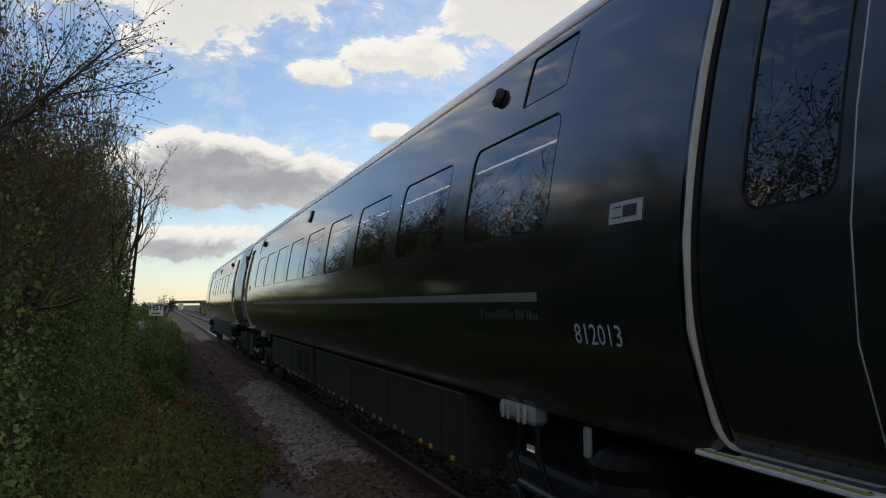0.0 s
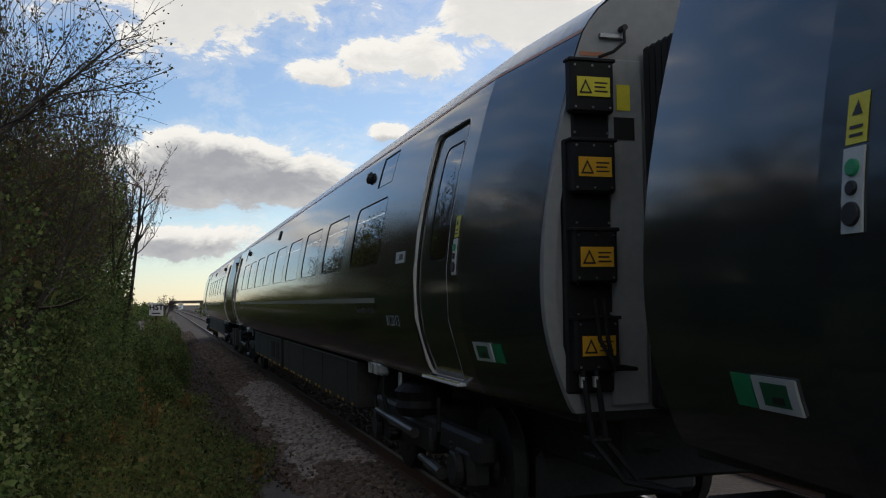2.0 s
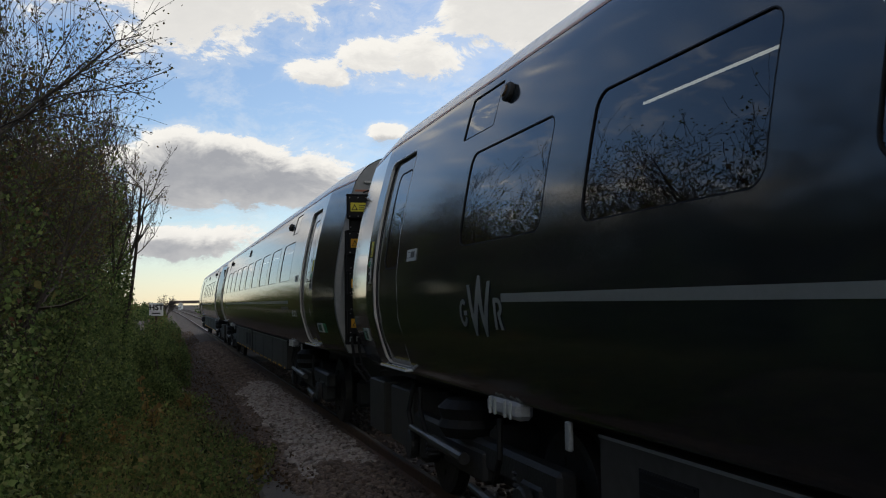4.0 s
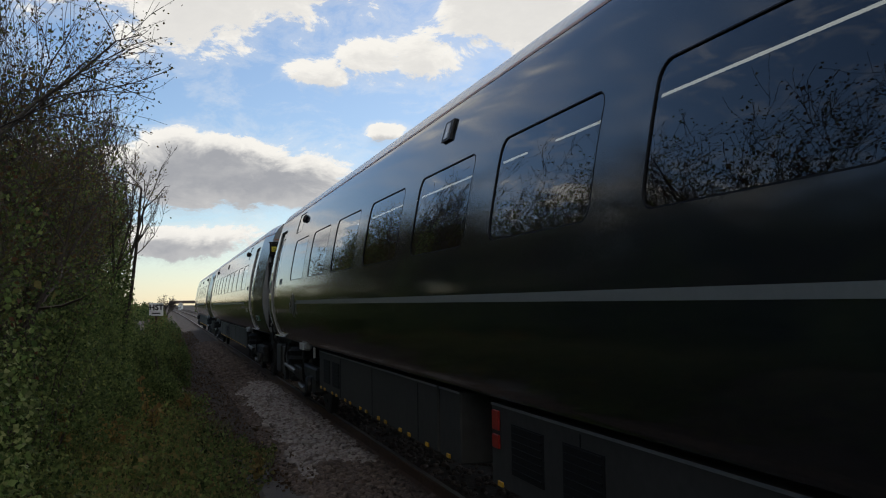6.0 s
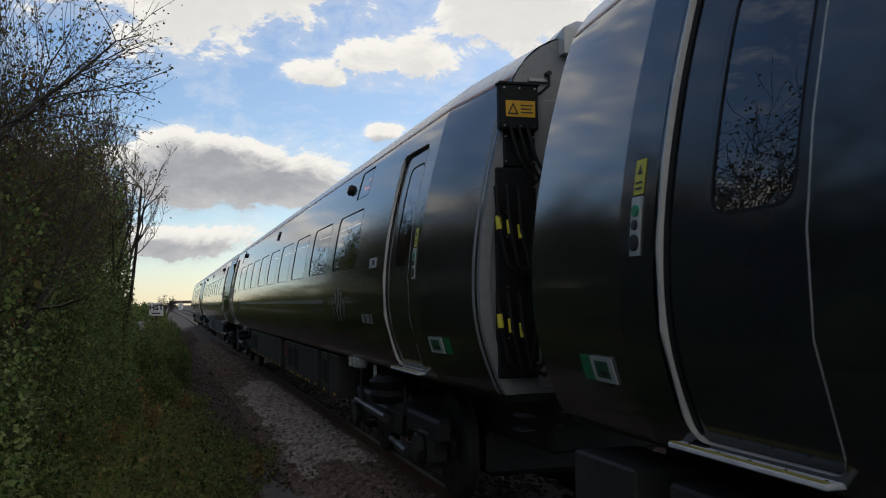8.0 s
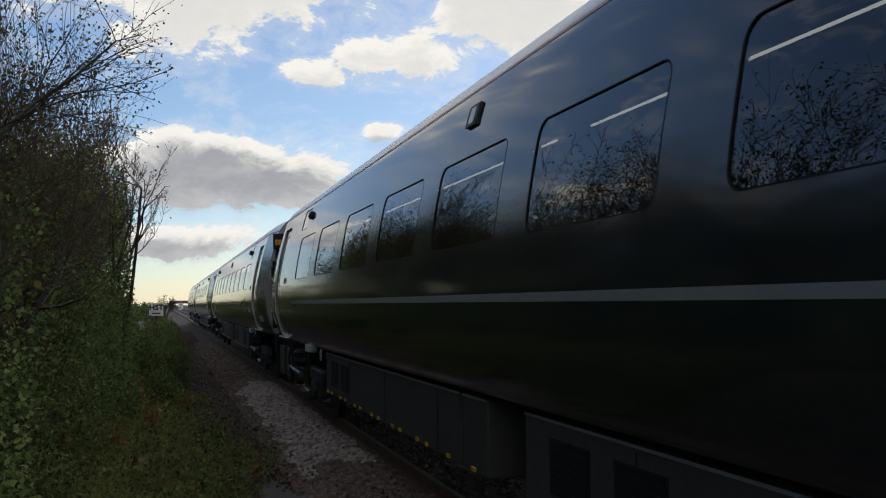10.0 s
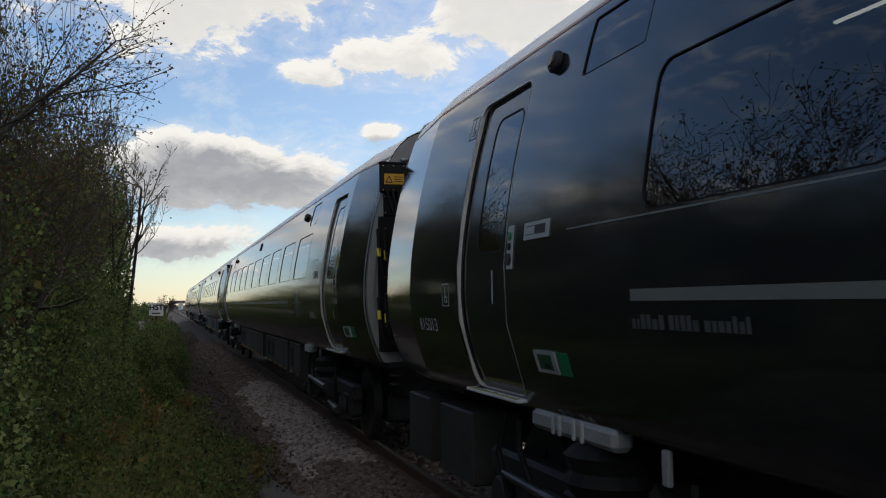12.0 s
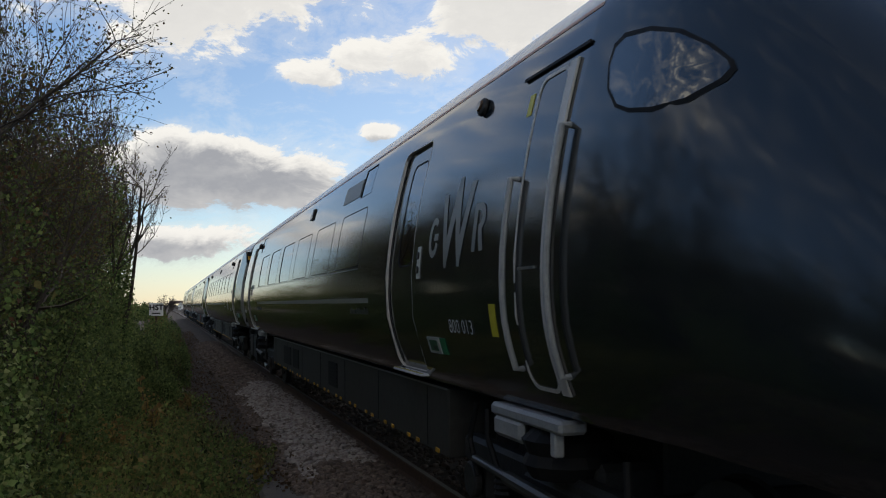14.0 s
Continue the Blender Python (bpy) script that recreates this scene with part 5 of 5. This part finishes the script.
def bush(name, label, seed, base, size, leafmat, n, leaf_size, category="bush", clumps=40, hang=0.2, stems=14):
    """A shrub: stems from the foot, and leaves in clumps over an uneven mound."""
    rng = np.random.default_rng(seed)
    t = tagged(new(name), label=label, category=category)
    t.location = base
    sx, sy, sz = size
    c = rng.normal(size=(clumps, 3))
    c[:, 2] = np.abs(c[:, 2])
    c /= np.linalg.norm(c, axis=1, keepdims=True)
    c *= rng.uniform(0.45, 1.0, (clumps, 1))
    rad = rng.uniform(0.12, 0.34, clumps)
    which = rng.integers(0, clumps, n)
    off = rng.normal(size=(n, 3))
    off /= np.linalg.norm(off, axis=1, keepdims=True)
    P = (c[which] + off * (rad[which] * rng.uniform(0.4, 1.0, n) ** 0.5)[:, None]) * np.array([sx, sy, sz])
    P[:, 2] = np.abs(P[:, 2])
    v, f = leaves(rng, P, leaf_size, hang, 1.4)
    scatter("foliage", "dense leaves in clumps", "", leafmat, v, f, "stuff", t)
    segs = []
    for k in range(stems):
        e = c[k % clumps] * np.array([sx, sy, sz]) * 0.95
        m = e * np.array([0.45, 0.45, 0.6]) + rng.normal(size=3) * 0.05
        segs += [(np.array([0, 0, -0.1]) + rng.normal(size=3) * 0.03, m, 0.014, 0.009), (m, e, 0.009, 0.004)]
    v, f = bars(segs, 4)
    scatter("brushwood", "brown stems", "", TWIG, v, f, "stuff", t)
    return t


IVY = leaf_mat("ivy_leaf", [(0.04, 0.08, 0.025), (0.22, 0.29, 0.10), (0.09, 0.15, 0.045), (0.30, 0.33, 0.14), (0.03, 0.06, 0.02)], 0.5)
SHRUB = leaf_mat("shrub_leaf", [(0.035, 0.060, 0.022), (0.15, 0.20, 0.07), (0.07, 0.105, 0.036), (0.22, 0.26, 0.09), (0.025, 0.045, 0.016), (0.10, 0.15, 0.05)], 0.5)
AUTUMN = leaf_mat("autumn_leaf", [(0.13, 0.13, 0.045), (0.17, 0.14, 0.055), (0.11, 0.16, 0.05), (0.20, 0.13, 0.055), (0.08, 0.125, 0.038), (0.16, 0.20, 0.065)], 0.6)
DARKLEAF = leaf_mat("hawthorn_leaf", [(0.071, 0.058, 0.030), (0.108, 0.053, 0.030), (0.065, 0.083, 0.025), (0.103, 0.090, 0.035)], 0.6)
GOLD = leaf_mat("yellowed_leaf", [(0.30, 0.21, 0.07), (0.20, 0.13, 0.05), (0.36, 0.28, 0.11), (0.12, 0.08, 0.035)], 0.6)
WEED = leaf_mat("weed_leaf", [(0.038, 0.060, 0.020), (0.25, 0.31, 0.10), (0.09, 0.13, 0.042), (0.33, 0.25, 0.10), (0.03, 0.045, 0.016), (0.18, 0.23, 0.075)], 0.6)
GRASS = leaf_mat("grass_blade", [(0.125, 0.160, 0.052), (0.180, 0.205, 0.075), (0.304, 0.270, 0.113), (0.100, 0.156, 0.039)], 0.55)

# the slender tree with an ivy-clad trunk
tree("ivy_clad_tree", "slender bare autumn tree with ivy climbing its trunk", 17, (-1.15, 18.5, -0.1), 7.2, lean=(-0.03, 0, 1), stems=8, depth=3, radius=0.046, leafmat=AUTUMN, leaf_n=1, leaf_size=0.05, up=0.45, spread=0.5, leaf_keep=0.10, stem_spread=0.07, first=0.58, shrink=0.40, kids=(2, 4), trim=-0.22, finest=0.0036)
bush("ivy_column", "dark ivy wrapped round a tree trunk", 12, (-0.98, 18.4, 0.2), (0.38, 0.45, 3.9), IVY, 6500, 0.06, "ivy", clumps=70)
# hawthorns of the hedge, the nearest one hanging over
tree("hawthorn_tree", "hawthorn with dark berries and thinning leaves", 21, (-2.2, 9.6, -0.1), 5.8, lean=(0.14, 0.02, 1), stems=5, depth=3, radius=0.055, leafmat=DARKLEAF, leaf_n=3, leaf_size=0.038, up=0.12, spread=0.62, leaf_keep=0.6, stem_spread=0.28, first=0.5, trim=-0.80, finest=0.003)
tree("hawthorn_tree", "hawthorn with thinning brown-green leaves", 22, (-2.1, 12.2, -0.1), 5.6, lean=(0.1, 0, 1), stems=6, depth=3, radius=0.05, leafmat=AUTUMN, leaf_n=3, leaf_size=0.045, up=0.12, spread=0.66, leaf_keep=0.5, stem_spread=0.30, first=0.48, trim=-0.95, finest=0.003)
tree("hawthorn_tree", "hawthorn with thinning brown-green leaves", 23, (-2.4, 15.4, -0.1), 6.2, stems=6, depth=3, radius=0.05, leafmat=AUTUMN, leaf_n=3, leaf_size=0.05, up=0.2, spread=0.6, leaf_keep=0.5, stem_spread=0.28, first=0.48, trim=-1.05, finest=0.0035)
for k, (x, y, h, n) in enumerate(((-2.5, 6.6, 4.0, 2), (-2.4, 3.9, 3.7, 2), (-2.6, 1.2, 3.4, 2), (-2.7, -2.4, 3.4, 2), (-3.1, 8.3, 4.6, 2), (-2.3, 21.5, 6.4, 4), (-2.7, 25.5, 6.4, 5), (-3.1, 30, 6.8, 5), (-3.4, 18.5, 6.0, 4), (-3.6, 35.5, 7.0, 5), (-4.0, 42, 7.0, 5))):
    tree("hedge_tree", "bushy hedgerow tree in thin autumn leaf", 31 + k, (x, y, -0.1), h, stems=6, depth=3, radius=0.05, leafmat=AUTUMN if k % 2 else DARKLEAF, leaf_n=n, leaf_size=0.05 if y < 20 else 0.075, up=0.25, spread=0.55, stem_spread=0.25, leaf_keep=0.45 if y < 20 else 0.75, first=0.5, trim=-0.85 if y < 20 else -0.25 - 0.04 * y)
tree("overhanging_branch", "long berried hawthorn bough reaching over", 51, (-1.75, 8.2, 2.9), 2.6, lean=(0.75, 0.25, 0.75), stems=3, depth=2, radius=0.022, leafmat=DARKLEAF, leaf_n=2, leaf_size=0.03, up=0.06, spread=0.5, stem_spread=0.16, first=0.62, jitter=0.03, leaf_keep=0.8, trim=-0.1)

for k, (x, y, h) in enumerate(((-3.0, 13.2, 5.0), (-3.0, 10.6, 4.7), (-2.9, 7.9, 4.4), (-3.1, 5.3, 4.2), (-3.0, 2.6, 4.0), (-3.2, -0.4, 4.0), (-3.2, 16.2, 5.6), (-3.1, -3.6, 4.0))):
    tree("hedge_tree", "dense hedgerow tree in brown autumn leaf", 301 + k, (x, y, -0.1), h, stems=7, depth=3, radius=0.045, leafmat=DARKLEAF if k % 2 else AUTUMN, leaf_n=3 if y < 9 else 2, leaf_size=0.056, up=0.2, spread=0.6, stem_spread=0.3, leaf_keep=0.5, first=0.48, trim=-1.9)

# the taller row behind the hedge, whose crowns the carriage sides mirror
for k, (x, y, h, n) in enumerate(((-3.4, 12.5, 6.6, 2), (-2.9, 19.5, 6.8, 1), (-3.6, 24.5, 7.2, 2), (-4.4, 8.0, 6.4, 3), (-4.4, 29.5, 7.6, 2), (-4.8, 3.0, 5.8, 3), (-5.0, 35.0, 8.0, 3))):
    tree("hedgerow_tree", "tall twiggy hedgerow tree with thinning brown leaves", 401 + k, (x, y, -0.1), h, stems=5, depth=3, radius=0.06, leafmat=DARKLEAF if k % 2 else AUTUMN, leaf_n=n, leaf_size=0.06, up=0.3, spread=0.55, stem_spread=0.22, leaf_keep=0.4, first=0.52, kids=(2, 4), trim=-1.4, finest=0.0045)

# shrubs, from the ivy bush close by to the brambles by the line
bush("ivy_bush", "glossy ivy bush with round seed heads", 61, (-1.22, 5.6, -0.1), (0.62, 1.1, 2.0), IVY, 13000, 0.046, clumps=60)
for k, (x, y, sx, sy, sz) in enumerate(((-1.36, 8.6, 0.75, 1.3, 2.7), (-1.3, 11.2, 0.85, 1.5, 3.0), (-1.2, 14.2, 0.8, 1.5, 2.9), (-1.08, 17.2, 0.7, 1.4, 2.3), (-0.75, 20.0, 0.65, 1.3, 1.2), (-0.6, 23.4, 0.7, 1.0, 1.2), (-1.25, 26.5, 0.9, 1.8, 1.9), (-1.75, 31, 1.0, 2.4, 2.2), (-2.6, 6.0, 1.0, 1.8, 2.0), (-2.6, 2.5, 1.0, 2.0, 2.2), (-2.7, -1.5, 1.0, 2.2, 2.2))):
    bush("hedge_bush", "leafy green hedge bush beside the line", 71 + k, (x, y, -0.15), (sx, sy, sz), SHRUB, 11000, 0.046 if y < 18 else 0.06, clumps=70)
for k in range(17):
    y = 33 + k * 6
    bush("bramble_bush", "tall tangled hedge scrub beside the line", 91 + k, (-1.5 - 0.042 * y - 0.3 * (k % 3), y, -0.2), (1.3, 4.2, 2.6 + 0.9 * (k % 3)), AUTUMN if k % 2 else SHRUB, 3600, 0.15, clumps=36)
for k in range(12):
    y = 24.5 + k * 4.2
    bush("bramble_bush", "dark bramble bush at the edge of the cess", 331 + k, (0.12 + 0.09 * (k % 3), y, -0.3), (0.5, 2.2, 0.85 + 0.25 * (k % 2)), SHRUB if k % 2 else AUTUMN, 1500, 0.07, clumps=30)
for k in range(8):
    y = 38 + k * 11
    bush("bramble_patch", "low tangled bramble near the rails", 191 + k, (-0.15 - 0.006 * y, y, -0.3), (0.75, 5.0, 1.2 + 0.45 * (k % 2)), AUTUMN if k % 2 else SHRUB, 1300, 0.12, clumps=26)
for k, (x, y, sx, sy, sz) in enumerate(((-0.3, 20.5, 0.55, 1.2, 1.36), (0.08, 21.9, 0.42, 0.9, 1.18), (-0.15, 17.6, 0.45, 0.9, 0.75), (-0.75, 15.2, 0.5, 1.1, 0.9), (-0.27, 21.5, 0.42, 0.45, 1.56), (-0.2, 26.5, 0.5, 1.6, 1.2), (-0.25, 31.5, 0.6, 2.2, 1.3))):
    bush("bramble_bush", "green bramble bush at the edge of the cess", 211 + k, (x, y, -0.15), (sx, sy, sz), SHRUB, 3000, 0.05, clumps=34)


# added backing bushes that stop bright sky showing through the hedge
for k in range(9):
    bush("hedge_bush", "dense bush added behind the hedge to block the sky", 251 + k, (-4.3 - 0.2 * (k % 2), 2.5 + 4.4 * k, -0.2), (1.2, 3.0, 2.4 + 0.3 * (k % 2)), SHRUB if k % 2 else AUTUMN, 4200, 0.16, clumps=50)
for k, (x, y) in enumerate(((-2.6, 120), (-4.5, 135), (-3.4, 158), (-6.5, 165), (-5.0, 205), (-2.4, 230), (-9.0, 150))):
    bush("field_hedge", "dark scrub far along the line", 271 + k, (x, y, -0.4), (1.8, 7.0, 2.3 + 0.4 * (k % 2)), AUTUMN if k % 2 else SHRUB, 1300, 0.3, clumps=26)


def verge():
    rng = np.random.default_rng(8)
    n = 78000
    y = np.where(np.arange(n) < 60000, 6.5 + 22 * rng.random(n) ** 1.5, rng.uniform(-5, 6.5, n))
    x = rng.uniform(-2.3, 1.5, n)
    edge = 1.15 - 0.085 * np.maximum(y - 11, 0) + 0.22 * np.sin(y * 1.1) + 0.15 * np.sin(y * 3.7)
    keep = (x < edge) & (rng.random(n) < np.clip(1.5 - (y - 8) / 22, 0.3, 1))
    x, y = x[keep], y[keep]
    hump = np.array([max(noise.noise((a * 1.8, b * 1.8, 7)) + 0.25, 0) for a, b in zip(x, y)])
    P = np.stack([x, y, np.array([ground_z(a, b) for a, b in zip(x, y)]) + rng.random(len(x)) * (0.05 + 0.34 * hump)], 1)
    v, f = leaves(rng, P, 0.062, -0.2, 1.4)
    scatter("verge_weeds", "low green and brown weeds covering the verge", "weeds", WEED, v, f)
    n = 26000
    y = 6.5 + 24 * rng.random(n) ** 1.5
    x = rng.uniform(-2.0, 1.45, n)
    keep = x < 1.1 - 0.08 * np.maximum(y - 11, 0) + 0.3 * np.sin(y * 1.7)
    x, y = x[keep], y[keep]
    n = len(x)
    z = np.array([ground_z(a, b) for a, b in zip(x, y)])
    h = rng.uniform(0.06, 0.22, n)
    a = rng.uniform(0, 6.28, n)
    w = 0.0035
    lean = rng.normal(size=(n, 2)) * 0.07
    b = np.stack([x, y, z], 1)
    side = np.stack([np.cos(a) * w, np.sin(a) * w, np.zeros(n)], 1)
    t = b + np.stack([lean[:, 0], lean[:, 1], h], 1)
    q = np.stack([b - side, b + side, t + side * 0.2, t - side * 0.2], 1).reshape(-1, 3)
    fq = np.array([[0, 1, 2, 3]])[None] + (np.arange(n) * 4)[:, None, None]
    scatter("verge_grass", "short tufts of fading grass on the verge", "grass", GRASS, q, fq.reshape(-1, 4))


verge()


def litter():
    """Fallen leaves and small stones over the bare cess."""
    rng = np.random.default_rng(9)
    n = 14000
    y = 10 + 60 * rng.random(n) ** 1.5
    x = rng.uniform(-0.2, 1.6, n)
    P = np.stack([x, y, np.array([ground_z(a, b) for a, b in zip(x, y)]) + 0.012], 1)
    v, f = leaves(rng, P, 0.055, 0.0, 1.3)
    scatter("leaf_litter", "brown fallen leaves on the bare cess", "leaf litter", LITTER, v, f)
    v, f = stones(rng, P[:5000] + rng.normal(size=(5000, 3)) * np.array([0.3, 0.3, 0.0]), rng.uniform(0.008, 0.022, 5000))
    scatter("loose_stones", "small dark stones trodden into the cess", "gravel", DIRTSTONE, v, f)


LITTER = leaf_mat("fallen_leaf", [(0.10, 0.06, 0.035), (0.14, 0.09, 0.05), (0.06, 0.04, 0.025), (0.17, 0.12, 0.07)], 0.8)
litter()


def dock(seed, x, y, h):
    rng = np.random.default_rng(seed)
    t = tagged(new("dock_plant"), label="withered weed with yellowed hanging leaves", category="weed", group="withered weeds on the verge")
    t.location = (x, y, ground_z(x, y))
    seg, P = [], []
    for s in range(3):
        d = np.array([rng.normal() * 0.2, rng.normal() * 0.2, 1.0])
        p = np.zeros(3)
        for k in range(6):
            q = p + d * h / 6
            seg.append((p, q, 0.006 - 0.0007 * k, 0.0055 - 0.0007 * k))
            if k > 1:
                P += [q + rng.normal(size=3) * 0.015 for _ in range(4)]
            p, d = q, d + rng.normal(size=3) * 0.08
    v, f = bars(seg, 4)
    scatter("stalk", "brown stalks", "", TWIG, v, f, "stuff", t)
    v, f = leaves(rng, np.array(P), 0.085, 0.9, 1.6)
    scatter("leaf", "yellowed leaves", "", GOLD, v, f, "stuff", t)


for k, (x, y, h) in enumerate(((-0.28, 14.6, 0.62), (-0.2, 13.4, 0.35), (-0.75, 12.8, 0.40), (-0.62, 12.2, 0.3), (-1.12, 11.6, 0.55), (0.35, 17.0, 0.3), (0.95, 10.8, 0.32))):
    dock(120 + k, x, y, h)

# the crossing's worn deck at the foot of the verge
for k, (x0, x1, y0, y1) in enumerate(((0.98, 2.02, 8.3, 9.6), (0.95, 2.0, 9.68, 10.7), (0.7, 1.75, 10.8, 11.9), (0.75, 1.5, 12.0, 13.0))):
    z = ground_z(x0 + 0.3, y0) + 0.03
    ob = part("crossing_slab", box(x0, x1, y0, y1, z - 0.14, z + random.uniform(0, 0.015), 0.03), DECK, None, "worn dark crossing slab set in the earth")
    tagged(ob, category="slab", group="slabs of the foot crossing", kind="structure")

# stop board for trains
SIGNWHITE = mat("board_white", (0.84, 0.85, 0.86), rough=0.5, vary=0.15, scale=6)
board = tagged(new("stop_board"), label="white stop board with black letters HST on a post", category="sign")
board.location = (-0.255, 22.2, 0)
part("post", tube([(0, 0.03, -0.2), (0, 0.03, 1.75)], 0.025, 8), RAILSIDE, board, "rusty post")
part("plate", box(-0.155, 0.155, -0.006, 0.006, 1.47, 1.765, 0.004), SIGNWHITE, board, "white plate")


def flat_text(words, size, x, y, z):
    cu = bpy.data.curves.new("letters", "FONT")
    cu.body, cu.size, cu.align_x, cu.resolution_u, cu.offset = words, size, "CENTER", 2, 0.006
    ob = new("letters", cu)
    me = bpy.data.meshes.new_from_object(ob.evaluated_get(bpy.context.evaluated_depsgraph_get()))
    geo = [(x + v.co.x, y, z + v.co.y) for v in me.vertices], [list(p.vertices) for p in me.polygons]
    bpy.data.objects.remove(ob)
    bpy.data.meshes.remove(me)
    return geo


part("letters", flat_text("HST", 0.175, 0.0, -0.008, 1.605), BLACKINK, board, "black letters")
part("small_bar", box(-0.09, 0.09, -0.009, -0.0065, 1.515, 1.54), BLACKINK, board)

# distance: an overbridge, sheds, scrub and a round tree
BRICKFAR = mat("dull_brick", (0.13, 0.10, 0.09), rough=0.9, vary=0.3, scale=0.5)
bridge = tagged(new("road_bridge"), label="low brick road bridge across the line far off", category="bridge")
part("deck", box(0.5, 18, 398, 406, 2.2, 3.4, 0.2), BRICKFAR, bridge)
for x in (0.5, 13.0):
    part("pier", box(x, x + 2, 398.1, 405.9, -1, 3.0, 0.2), BRICKFAR, bridge)
for k, (x, y, w, h, d) in enumerate(((14, 190, 3.2, 2.6, 6), (24, 240, 8, 4.2, 10), (4.0, 380, 1.8, 1.5, 3))):
    shed = tagged(new("lineside_building"), label="small pale lineside building far off", category="building")
    part("wall", box(x, x + w, y, y + d, -1, h, 0.05), SIGNWHITE if k != 1 else BRICKFAR, shed)
    part("roof", ([(x - 0.3, y - 0.3, h), (x + w + 0.3, y - 0.3, h), (x + w + 0.3, y + d + 0.3, h), (x - 0.3, y + d + 0.3, h), (x + w / 2, y - 0.3, h + 1.2), (x + w / 2, y + d + 0.3, h + 1.2)], [(0, 1, 4), (2, 3, 5), (1, 2, 5, 4), (3, 0, 4, 5)]), ROOF, shed)
tree("round_tree", "round bare tree far along the line", 140, (-0.3, 150, -0.3), 3.7, stems=5, depth=3, radius=0.10, leafmat=None, up=0.2, spread=0.6, stem_spread=0.3, trim=99, finest=0.014)
for k in range(18):
    x, y = (9 + 5 * (k % 6) + random.uniform(-1, 1), 70 + 24 * (k // 2) + random.uniform(-6, 6))
    bush("scrub_bush", "dark scrub beyond the far track", 160 + k, (x, y, -0.4), (4.0, 7.0, 2.4 + 1.2 * random.random()), AUTUMN if k % 2 else SHRUB, 900, 0.35, clumps=26)
for k in range(9):
    bush("field_hedge", "dark field hedge far off beside the line", 230 + k, (-9 - 9 * k, 190 + 12 * (k % 3), -0.4), (7.0, 5.0, 3.6 + 0.8 * (k % 2)), AUTUMN if k % 2 else SHRUB, 900, 0.5, clumps=26)

def motions():
    """The train draws away; every wheelset rolls with it."""
    times = [k * 0.5 for k in range(29)]
    for car, centre in CARS:
        walk(car, [(t, pose(XC, centre + travel(t), 0)) for t in times])
    walk(CLOUDS, [(0.0, pose(0, 0, 0)), (14.0, pose(0, 0, 0, 0, 0, 0.65))])
    steps = [k / FPS for k in range(0, 14 * FPS + 1)]
    for w in WHEELS:
        x, y, z = w.location
        walk(w, [(t, pose(x, y, z, -math.degrees(travel(t) / 0.455))) for t in steps])


motions()
